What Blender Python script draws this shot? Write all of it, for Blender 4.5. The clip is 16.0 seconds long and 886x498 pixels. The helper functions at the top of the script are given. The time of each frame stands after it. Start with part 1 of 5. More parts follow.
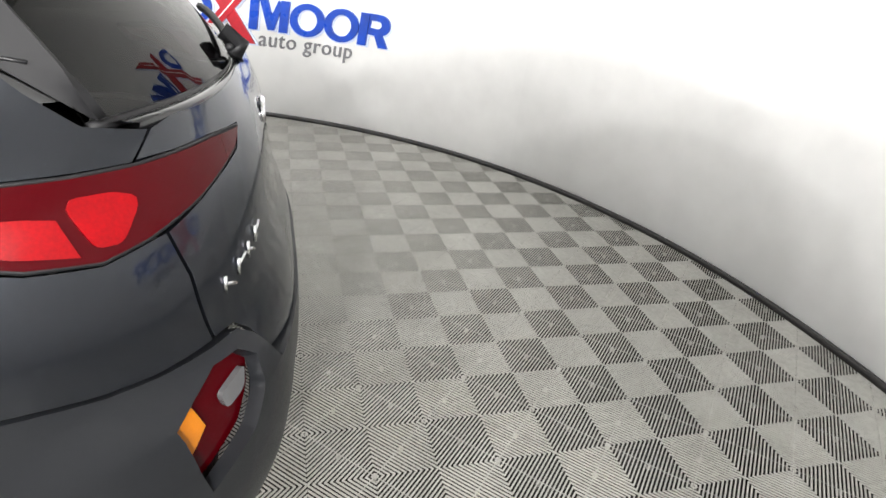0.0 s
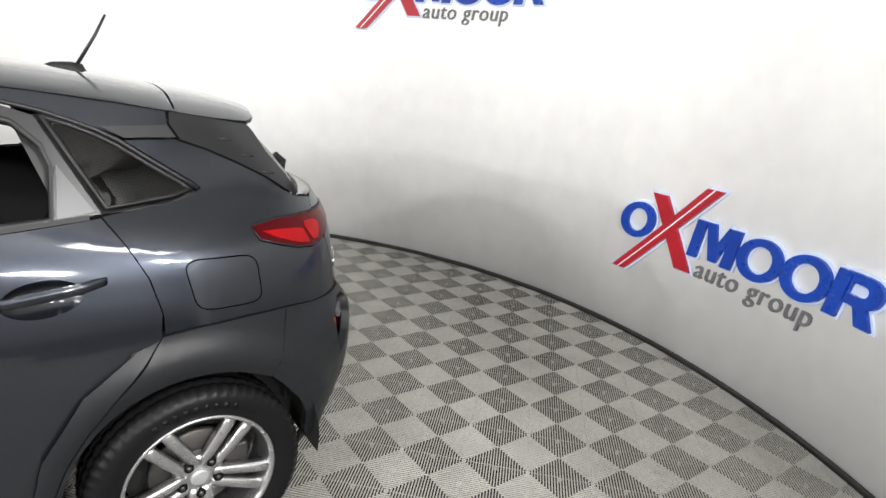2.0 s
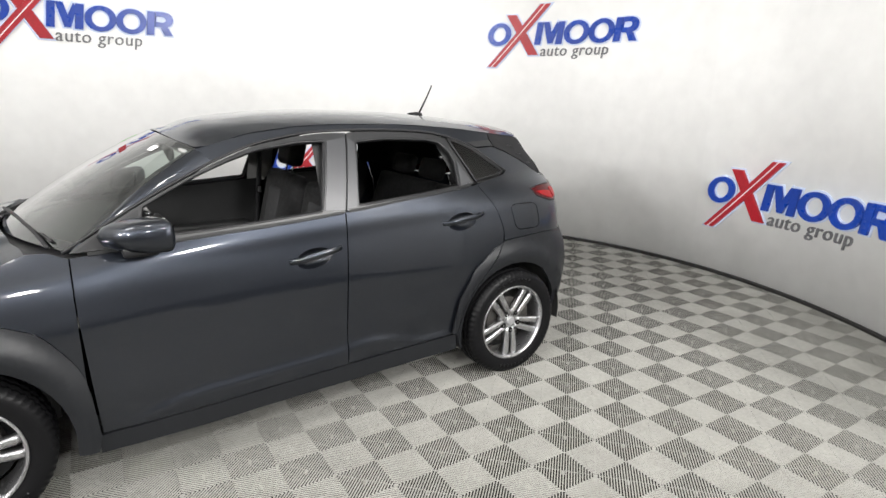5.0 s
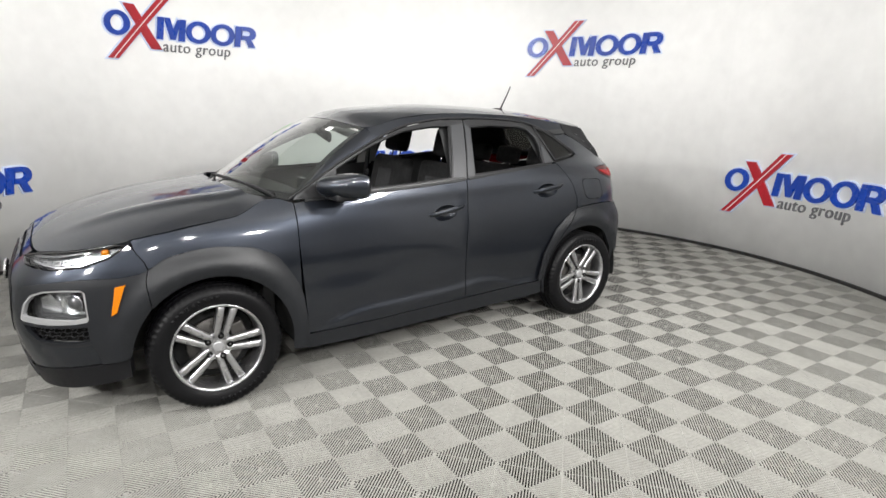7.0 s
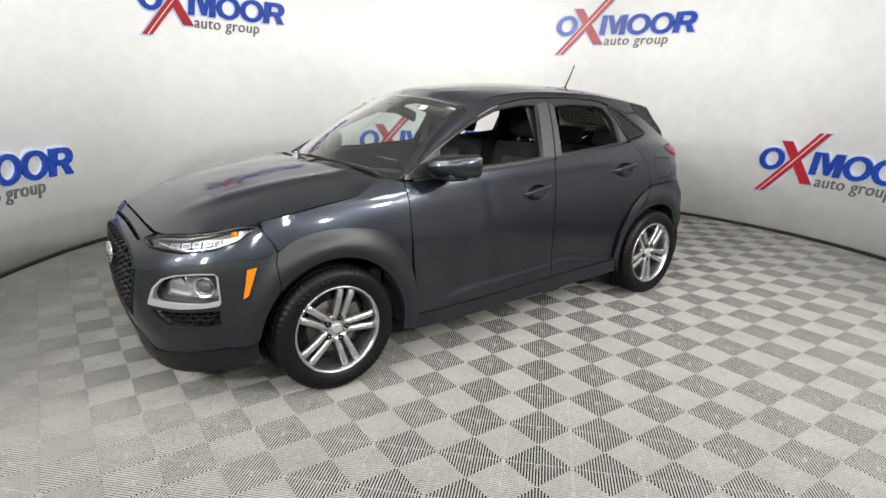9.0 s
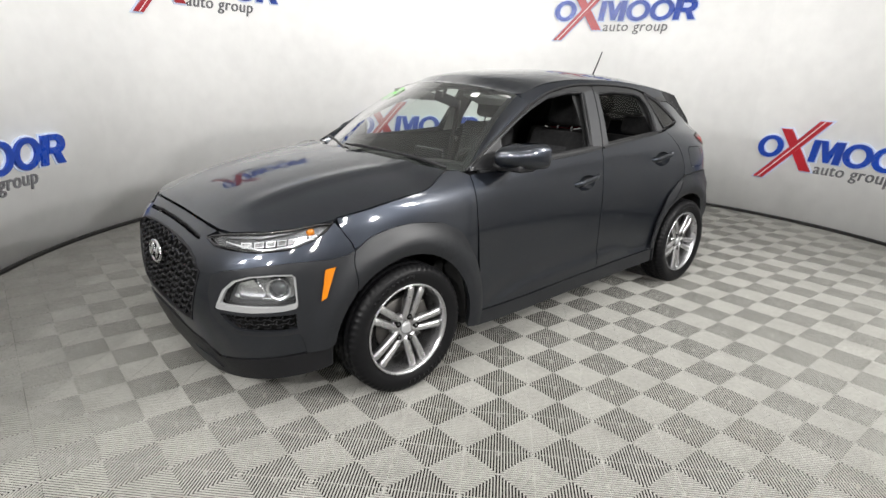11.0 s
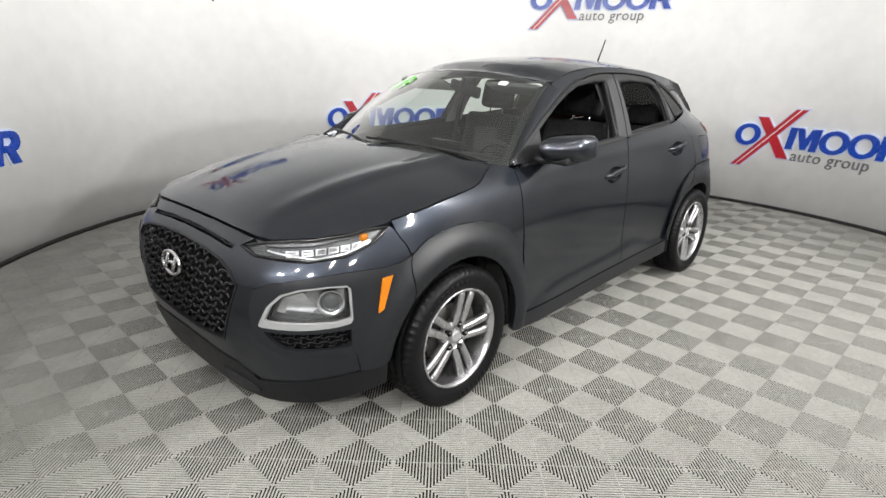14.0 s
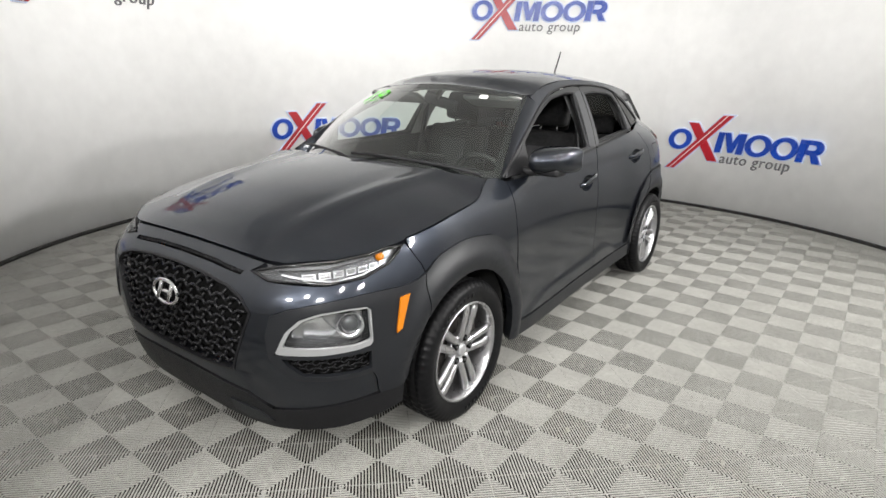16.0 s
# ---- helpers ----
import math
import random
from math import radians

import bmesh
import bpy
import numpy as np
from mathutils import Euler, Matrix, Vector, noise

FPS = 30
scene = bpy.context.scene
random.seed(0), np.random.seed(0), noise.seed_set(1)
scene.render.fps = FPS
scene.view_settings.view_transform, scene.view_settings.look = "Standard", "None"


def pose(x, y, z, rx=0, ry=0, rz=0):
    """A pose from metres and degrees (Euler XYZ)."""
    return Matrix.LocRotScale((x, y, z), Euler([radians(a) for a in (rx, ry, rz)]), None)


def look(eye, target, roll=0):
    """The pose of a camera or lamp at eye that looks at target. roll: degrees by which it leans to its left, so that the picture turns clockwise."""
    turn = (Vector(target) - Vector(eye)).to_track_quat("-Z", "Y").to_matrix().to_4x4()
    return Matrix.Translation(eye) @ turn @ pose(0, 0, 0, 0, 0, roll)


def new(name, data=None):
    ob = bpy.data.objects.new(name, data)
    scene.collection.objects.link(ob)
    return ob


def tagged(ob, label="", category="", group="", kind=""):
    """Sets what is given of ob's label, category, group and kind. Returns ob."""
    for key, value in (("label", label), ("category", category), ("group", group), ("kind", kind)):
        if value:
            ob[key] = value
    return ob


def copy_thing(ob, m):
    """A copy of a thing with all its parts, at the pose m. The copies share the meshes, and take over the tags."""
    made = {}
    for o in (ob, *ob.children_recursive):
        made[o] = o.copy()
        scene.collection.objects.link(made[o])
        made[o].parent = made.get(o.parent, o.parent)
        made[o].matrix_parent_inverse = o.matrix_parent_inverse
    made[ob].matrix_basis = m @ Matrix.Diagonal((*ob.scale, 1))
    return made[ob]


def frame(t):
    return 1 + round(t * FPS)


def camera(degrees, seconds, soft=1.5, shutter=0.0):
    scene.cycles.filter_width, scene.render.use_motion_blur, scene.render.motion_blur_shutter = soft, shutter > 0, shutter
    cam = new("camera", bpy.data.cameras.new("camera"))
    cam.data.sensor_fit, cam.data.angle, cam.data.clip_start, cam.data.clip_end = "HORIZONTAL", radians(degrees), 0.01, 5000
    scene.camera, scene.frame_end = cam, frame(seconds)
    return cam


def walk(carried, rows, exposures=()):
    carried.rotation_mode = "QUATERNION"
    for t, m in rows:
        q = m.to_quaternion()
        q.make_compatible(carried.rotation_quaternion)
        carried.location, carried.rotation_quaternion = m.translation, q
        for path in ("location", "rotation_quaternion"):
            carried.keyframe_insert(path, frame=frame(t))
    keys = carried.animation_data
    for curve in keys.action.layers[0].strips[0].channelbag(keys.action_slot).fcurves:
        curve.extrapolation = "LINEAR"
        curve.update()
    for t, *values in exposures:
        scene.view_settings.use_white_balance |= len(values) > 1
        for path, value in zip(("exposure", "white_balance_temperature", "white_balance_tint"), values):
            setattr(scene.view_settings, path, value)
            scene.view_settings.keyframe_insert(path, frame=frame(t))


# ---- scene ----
cam = camera(76.1, 16.0)
PATH = [
    (0, (-1.949, 1.361, 1.426), (-2.484, -0.327, 0.496), 6.9),
    (0.5, (-1.760, 1.680, 1.460), (-2.554, 0.047, 0.620), 5.6),
    (1, (-1.488, 1.882, 1.452), (-2.505, 0.319, 0.729), 4.9),
    (1.5, (-1.191, 2.103, 1.528), (-2.332, 0.575, 0.926), 5.6),
    (2, (-0.93, 2.383, 1.592), (-2.099, 0.861, 1.031), 5.8),
    (2.5, (-0.649, 2.476, 1.601), (-1.834, 0.961, 1.05), 5.2),
    (3, (-0.314, 2.557, 1.61), (-1.513, 1.039, 1.1), 4.6),
    (3.5, (-0.048, 2.752, 1.571), (-1.23, 1.222, 1.062), 3.5),
    (4, (0.203, 2.963, 1.596), (-0.931, 1.394, 1.094), 1.9),
    (4.5, (0.524, 3.100, 1.614), (-0.560, 1.500, 1.100), 1.23),
    (5, (0.771, 3.276, 1.632), (-0.256, 1.640, 1.114), 0.91),
    (5.2, (0.850, 3.397, 1.617), (-0.145, 1.748, 1.078), 0.54),
    (7.5, (2.074, 3.714, 1.463), (1.005, 2.087, 1.005), 1.7),
    (8, (2.298, 3.617, 1.424), (1.205, 2.009, 0.952), 2.4),
    (8.5, (2.413, 3.476, 1.45), (1.309, 1.889, 0.937), 1.8),
    (9, (2.404, 3.316, 1.485), (1.302, 1.736, 0.948), 1.1),
    (9.2, (2.387, 3.243, 1.491), (1.298, 1.666, 0.921), 1.2),
    (11.3, (2.805, 2.837, 1.487), (1.584, 1.364, 0.903), 1.7),
    (11.5, (2.802, 2.804, 1.473), (1.598, 1.321, 0.882), 1.3),
    (12, (2.78, 2.693, 1.45), (1.578, 1.221, 0.827), 1.2),
    (12.5, (2.774, 2.623, 1.439), (1.551, 1.17, 0.813), 2.1),
    (13, (2.905, 2.573, 1.448), (1.636, 1.159, 0.825), 2.7),
    (13.5, (3.03, 2.513, 1.456), (1.708, 1.142, 0.846), 2.6),
    (14, (2.992, 2.404, 1.452), (1.64, 1.06, 0.847), 1.6),
    (14.5, (2.974, 2.309, 1.447), (1.586, 1.005, 0.838), 1.9),
    (15, (3.045, 2.253, 1.463), (1.592, 1.012, 0.872), 2.5),
    (15.5, (3.14, 2.193, 1.484), (1.634, 1.013, 0.898), 2.1),
    (16, (3.21, 2.154, 1.484), (1.684, 0.997, 0.905), 1.4),
]
walk(cam, [(t, look(eye, target, roll)) for t, eye, target, roll in PATH],
     exposures=[(0, 0.54), (1, 0.24), (2, -0.05), (3, -0.14), (5, -0.24), (8, -0.36), (12, -0.32), (16, -0.32)])

# ---- world, light ----
world = bpy.data.worlds.new("unlit_outside")
scene.world = world
world.use_nodes = True
world.node_tree.nodes["Background"].inputs[0].default_value = (0.9, 0.95, 1, 1)
world.node_tree.nodes["Background"].inputs[1].default_value = 0.02
WC, WR, WH = Vector((-0.445, -0.045)), 3.905, 4.2  # the round studio: centre, radius, height


def flood(at, target, w, h, watts, spread=180, colour=(1, 0.985, 0.965)):
    """The light of one lamp, at the face of its housing."""
    d = bpy.data.lights.new("unseen_flood_lamp", "AREA")
    d.shape, d.size, d.size_y, d.energy, d.color = "RECTANGLE", w, h, watts, colour
    d.spread = radians(spread)
    ob = new("unseen_flood_lamp", d)
    ob.matrix_world = look(at, target)
    return ob


# floods added out of view on the open side of the round wall to light it evenly, and four lights over the car: place,
# aim, size, watts
LAMPS = []
for deg, r, watts in ((12, 5.8, 105), (22, 6.1, 115), (34, 6.3, 100), (48, 6.4, 62), (62, 6.3, 56), (76, 6.2, 72), (92, 5.8, 145), (108, 5.0, 205)):
    a = radians(deg)
    x, y = WC.x + r * math.cos(a), WC.y + r * math.sin(a)
    LAMPS.append(((x, y, 2.75 + 0.7 * (len(LAMPS) % 2)), (WC.x - 3 * math.cos(a), WC.y - 3 * math.sin(a), 0.3), 0.26, 0.18, watts, 160))
for x, y, w, h, watts in ((1.5, 2.1, 0.3, 0.3, 18), (0.5, 2.3, 0.3, 0.3, 18), (2.9, 0.5, 1.2, 0.6, 44), (-1.6, 3.5, 0.9, 0.4, 30)):
    LAMPS.append(((x, y, 4.0), (x - 0.3, y - 0.6, 0), w, h, watts, 180))
for lamp in LAMPS:
    flood(*lamp)


# ---- materials ----
def nodes(m):
    return m.node_tree.nodes, m.node_tree.links


def mat(name, colour, rough=0.5, metal=0.0, coat=0.0, vary=0.0, scale=8.0, bump=0.0, fine=400.0, spec=0.5, world_space=False):
    """A principled surface whose colour and gloss vary at two scales, with fine relief."""
    m = bpy.data.materials.new(name)
    m.use_nodes = True
    n, l = nodes(m)
    b = n["Principled BSDF"]
    b.inputs["Base Color"].default_value = (*colour, 1)
    b.inputs["Roughness"].default_value = rough
    b.inputs["Metallic"].default_value = metal
    b.inputs["Coat Weight"].default_value = coat
    b.inputs["Coat Roughness"].default_value = 0.065
    b.inputs["Specular IOR Level"].default_value = spec
    if vary or bump:
        c = n.new("ShaderNodeNewGeometry") if world_space else n.new("ShaderNodeTexCoord")
        place = c.outputs["Position" if world_space else "Object"]
    if vary:
        big, small = n.new("ShaderNodeTexNoise"), n.new("ShaderNodeTexNoise")
        big.inputs["Scale"].default_value, small.inputs["Scale"].default_value = scale, scale * 9
        big.inputs["Detail"].default_value = 5
        add = n.new("ShaderNodeMath")
        add.operation = "ADD"
        l.new(place, big.inputs["Vector"])
        l.new(place, small.inputs["Vector"])
        l.new(big.outputs["Fac"], add.inputs[0])
        l.new(small.outputs["Fac"], add.inputs[1])
        r = n.new("ShaderNodeMapRange")
        r.inputs["From Min"].default_value, r.inputs["From Max"].default_value = 0.6, 1.4
        r.inputs["To Min"].default_value, r.inputs["To Max"].default_value = 1 - vary, 1 + vary
        l.new(add.outputs[0], r.inputs["Value"])
        mul = n.new("ShaderNodeVectorMath")
        mul.operation = "SCALE"
        mul.inputs[0].default_value = colour
        l.new(r.outputs[0], mul.inputs["Scale"])
        l.new(mul.outputs[0], b.inputs["Base Color"])
        rr = n.new("ShaderNodeMapRange")
        rr.inputs["From Min"].default_value, rr.inputs["From Max"].default_value = 0.6, 1.4
        rr.inputs["To Min"].default_value, rr.inputs["To Max"].default_value = rough * (1 + vary), rough * (1 - vary)
        l.new(add.outputs[0], rr.inputs["Value"])
        l.new(rr.outputs[0], b.inputs["Roughness"])
    if bump:
        t, bp = n.new("ShaderNodeTexNoise"), n.new("ShaderNodeBump")
        t.inputs["Scale"].default_value = fine
        bp.inputs["Strength"].default_value, bp.inputs["Distance"].default_value = bump, 0.002
        l.new(place, t.inputs["Vector"])
        l.new(t.outputs["Fac"], bp.inputs["Height"])
        l.new(bp.outputs[0], b.inputs["Normal"])
    return m


def glass(name, tint, gloss=1.0):
    """A thin pane: clear tinted see-through with a Fresnel gloss."""
    m = bpy.data.materials.new(name)
    m.use_nodes = True
    n, l = nodes(m)
    n.remove(n["Principled BSDF"])
    tr, gl, mix, fr = n.new("ShaderNodeBsdfTransparent"), n.new("ShaderNodeBsdfGlossy"), n.new("ShaderNodeMixShader"), n.new("ShaderNodeFresnel")
    tr.inputs[0].default_value = (*tint, 1)
    gl.inputs["Roughness"].default_value = 0.0
    fr.inputs["IOR"].default_value = 1.5
    mul = n.new("ShaderNodeMath")
    mul.operation = "MULTIPLY"
    mul.inputs[1].default_value = gloss
    l.new(fr.outputs[0], mul.inputs[0])
    l.new(mul.outputs[0], mix.inputs[0])
    l.new(tr.outputs[0], mix.inputs[1])
    l.new(gl.outputs[0], mix.inputs[2])
    l.new(mix.outputs[0], n["Material Output"].inputs[0])
    return m


M_WALL = mat("painted_wall", (0.86, 0.86, 0.85), 0.45, vary=0.05, scale=0.7, bump=0.05, fine=60)
# the wall is hung in tall panels of slightly different whites
w_n, w_l = nodes(M_WALL)
w_geo, w_sub, w_sep, w_ang, w_mul, w_flr, w_rnd, w_rng, w_mix = (w_n.new("ShaderNode" + k) for k in ("NewGeometry", "VectorMath", "SeparateXYZ", "Math", "Math", "Math", "TexWhiteNoise", "MapRange", "VectorMath"))
w_sub.operation, w_ang.operation, w_mul.operation, w_flr.operation, w_mix.operation = "SUBTRACT", "ARCTAN2", "MULTIPLY", "FLOOR", "SCALE"
w_sub.inputs[1].default_value, w_mul.inputs[1].default_value, w_rnd.noise_dimensions = (WC.x, WC.y, 0), WR / 1.22, "1D"
w_rng.inputs["To Min"].default_value, w_rng.inputs["To Max"].default_value = 0.965, 1.0
w_old = w_n["Principled BSDF"].inputs["Base Color"].links[0].from_socket
for a, b in ((w_geo.outputs["Position"], w_sub.inputs[0]), (w_sub.outputs[0], w_sep.inputs[0]), (w_sep.outputs["Y"], w_ang.inputs[0]), (w_sep.outputs["X"], w_ang.inputs[1]), (w_ang.outputs[0], w_mul.inputs[0]),
             (w_mul.outputs[0], w_flr.inputs[0]), (w_flr.outputs[0], w_rnd.inputs["W"]), (w_rnd.outputs["Value"], w_rng.inputs["Value"]), (w_old, w_mix.inputs[0]), (w_rng.outputs[0], w_mix.inputs["Scale"]), (w_mix.outputs[0], w_n["Principled BSDF"].inputs["Base Color"])):
    w_l.new(a, b)
M_CEIL = mat("painted_ceiling", (0.62, 0.62, 0.61), 0.8, vary=0.03, scale=2)
# slab colour is taken down to near-black to hold the shade between ribs
M_SLAB = mat("shaded_concrete_slab", (0.014, 0.0135, 0.0125), 0.95, vary=0.2, scale=3, spec=0.1)
M_STRIP = mat("black_rubber_strip", (0.012, 0.011, 0.011), 0.55, vary=0.2, scale=6)
M_TILE = mat("grey_tile_plastic", (0.285, 0.281, 0.261), 0.5, vary=0.18, scale=5.0, bump=0.15, fine=250, spec=0.3, world_space=True)
M_PAINT = mat("dark_grey_metallic_paint", (0.0200, 0.0232, 0.0300), 0.34, 0.85, 1.0, vary=0.05, scale=60, bump=0.02, fine=1500)
M_PAINT.node_tree.nodes["Principled BSDF"].inputs["Coat Roughness"].default_value = 0.065
M_PAINT.node_tree.nodes["Principled BSDF"].inputs["Coat IOR"].default_value = 1.5
M_PAINT.node_tree.nodes["Principled BSDF"].inputs["Specular Tint"].default_value = (0.40, 0.42, 0.48, 1)
M_CLAD = mat("grained_grey_plastic", (0.0085, 0.0093, 0.011), 0.40, vary=0.08, scale=12, bump=0.08, fine=900, spec=0.32)
M_LIP = mat("dark_plastic_lip", (0.006, 0.006, 0.007), 0.45, vary=0.1, scale=12, bump=0.12, fine=900, spec=0.25)
# black that stands for shade inside the grille, intakes and nut recesses
M_VOID = mat("recess_shade_black", (0.003, 0.003, 0.003), 0.9, spec=0.1)
M_BELT = mat("satin_belt_strip", (0.009, 0.0094, 0.010), 0.5, vary=0.04, scale=20, spec=0.2)
M_SATIN = mat("satin_grey_frame", (0.011, 0.0113, 0.0123), 0.42, 0.1, vary=0.04, scale=20)
M_PILLAR = mat("satin_light_pillar_cover", (0.034, 0.035, 0.038), 0.4, 0.1, vary=0.04, scale=20)
M_BLACK = mat("black_trim", (0.009, 0.009, 0.010), 0.48, vary=0.1, scale=20, spec=0.3)
M_GLOSSBLACK = mat("gloss_black_panel", (0.010, 0.010, 0.011), 0.15, coat=0.2)
M_FIN = mat("satin_black_panel", (0.010, 0.010, 0.011), 0.6, spec=0.2)
M_WELL = mat("wheel_well_liner", (0.010, 0.010, 0.010), 0.9)
M_RUBBER = mat("tyre_rubber", (0.005, 0.005, 0.0055), 0.4, vary=0.15, scale=15, bump=0.1, fine=300, spec=0.12)
M_ALLOY = mat("silver_alloy", (0.48, 0.48, 0.49), 0.28, 0.95, vary=0.05, scale=30)
M_DISC = mat("brake_steel", (0.07, 0.066, 0.062), 0.45, 0.7, vary=0.2, scale=30)
M_NUT = mat("dark_nut_steel", (0.09, 0.09, 0.092), 0.3, 0.9)
M_CHROME = mat("chrome", (0.72, 0.72, 0.73), 0.1, 1.0)
M_SILVER = mat("satin_silver_plastic", (0.30, 0.304, 0.308), 0.34, 0.4)
M_REFLECT = mat("lamp_reflector", (0.78, 0.785, 0.80), 0.18, 0.95)
M_LAMPBACK = mat("lamp_housing", (0.10, 0.102, 0.106), 0.3, 0.3)
M_FOGBOWL = mat("lamp_housing_grey", (0.48, 0.485, 0.495), 0.2, 0.9)
M_PROJECTOR = mat("clear_projector_dome", (0.07, 0.072, 0.075), 0.08, 0.3, coat=1.0)
M_BOWL = mat("lamp_bowl_grey", (0.10, 0.102, 0.106), 0.25, 0.6)
M_REDHOT = mat("bright_red_lens_core", (0.19, 0.0, 0.002), 0.35, vary=0.25, scale=25, spec=0.15)
M_DARKRED = mat("dark_red_lens", (0.040, 0.0005, 0.0018), 0.15, spec=0.12)
M_AMBER = mat("amber_lens", (0.40, 0.125, 0.003), 0.25, coat=0.3, vary=0.08, scale=90)
M_WHITELENS = mat("clear_reverse_lens", (0.08, 0.08, 0.083), 0.15, coat=0.4)
M_CLOTH = mat("dark_seat_cloth", (0.006, 0.006, 0.0065), 0.95, vary=0.2, scale=40, bump=0.3, fine=700)
M_CLOTH2 = mat("grey_seat_cloth", (0.022, 0.022, 0.0235), 0.95, vary=0.15, scale=40, bump=0.3, fine=700)
M_INNER = mat("interior_plastic", (0.008, 0.0083, 0.0087), 0.6, vary=0.1, scale=20)
M_HEADLINER = mat("grey_headliner", (0.30, 0.30, 0.29), 0.95, vary=0.05, scale=20)
M_WINDSHIELD = glass("windshield_glass", (0.72, 0.82, 0.76), 2.4)
M_TINT = glass("tinted_glass", (0.13, 0.132, 0.122), 0.8)
M_LENS = glass("clear_lens", (0.93, 0.94, 0.95), 0.55)
M_BLUE = mat("blue_acrylic", (0.006, 0.045, 0.33), 0.3, vary=0.3, scale=1.6)
M_SIGNRED = mat("red_acrylic", (0.36, 0.010, 0.02), 0.32, vary=0.2, scale=5)
M_SIGNWHITE = mat("white_acrylic_stripe", (0.85, 0.82, 0.82), 0.35)
M_HALO = mat("pale_blue_backing", (0.60, 0.68, 0.86), 0.4)
M_GREY = mat("grey_acrylic", (0.13, 0.13, 0.138), 0.4)
M_GREEN = mat("bright_green_sticker", (0.12, 0.78, 0.02), 0.5)
M_PAPER = mat("white_paper_sticker", (0.75, 0.75, 0.73), 0.7)


# ---- mesh helpers ----
def link(name, bm, m, parent=None, label="", smooth=True):
    d = bpy.data.meshes.new(name)
    bmesh.ops.recalc_face_normals(bm, faces=bm.faces) if not bm.faces.layers.int.get("kept") else None
    bm.to_mesh(d)
    bm.free()
    for q in m if isinstance(m, (list, tuple)) else (m,):
        d.materials.append(q)
    if smooth:
        d.shade_smooth()
    ob = new(name, d)
    if parent:
        ob.parent = parent
    if label:
        tagged(ob, label)
    return ob


def part(name, bm, m, parent, label="", smooth=True):
    return link(name, bm, m, parent, label, smooth)


def box(bm, x0, x1, y0, y1, z0, z1, bevel=0.0, m=None):
    r = bmesh.ops.create_cube(bm, size=1, matrix=(m or Matrix()) @ pose((x0 + x1) / 2, (y0 + y1) / 2, (z0 + z1) / 2) @ Matrix.Diagonal((x1 - x0, y1 - y0, z1 - z0, 1)))
    if bevel:
        v = r["verts"]
        e = list({e for q in v for e in q.link_edges})
        bmesh.ops.bevel(bm, geom=e, offset=bevel, segments=3, affect="EDGES", profile=0.6)
    return bm


def cyl(bm, r0, r1, depth, m, seg=24):
    bmesh.ops.create_cone(bm, cap_ends=True, segments=seg, radius1=r0, radius2=r1, depth=depth, matrix=m)
    return bm


def sharp(bm, deg=35):
    """Keeps hard edges hard under smooth shading."""
    for e in bm.edges:
        if len(e.link_faces) == 2 and e.calc_face_angle(0) > radians(deg):
            e.smooth = False
    return bm


def bez(pts, k=6, closed=False):
    """A smooth line through points (Catmull-Rom), k steps a span."""
    p = [Vector(q) for q in pts]
    out, n = [], len(p)
    for i in range(n if closed else n - 1):
        a, b = p[i], p[(i + 1) % n]
        a0 = p[i - 1] if closed or i else a + (a - b)
        b1 = p[(i + 2) % n] if closed or i + 2 < n else b + (b - a)
        for j in range(k):
            t = j / k
            out.append(0.5 * (2 * a + (b - a0) * t + (2 * a0 - 5 * a + 4 * b - b1) * t * t + (3 * a - a0 - 3 * b + b1) * t ** 3))
    if not closed:
        out.append(p[-1])
    return [tuple(q) for q in out]


def tube(bm, pts, r, seg=8, closed=False):
    """A round bar along points."""
    p = [Vector(q) for q in pts]
    rings, n = [], len(p)
    for i, c in enumerate(p):
        d = (p[(i + 1) % n] - p[i - 1]) if closed or 0 < i < n - 1 else (p[1] - p[0] if i == 0 else p[-1] - p[-2])
        q = d.to_track_quat("Z", "Y")
        rr = r(i / (n - 1)) if callable(r) else r
        rings.append([bm.verts.new(c + q @ Vector((rr * math.cos(a), rr * math.sin(a), 0))) for a in (2 * math.pi * k / seg for k in range(seg))])
    for i in range(n if closed else n - 1):
        a, b = rings[i], rings[(i + 1) % n]
        for k in range(seg):
            bm.faces.new((a[k - 1], a[k], b[k], b[k - 1]))
    if not closed:
        bm.faces.new(rings[0][::-1])
        bm.faces.new(rings[-1])
    return bm


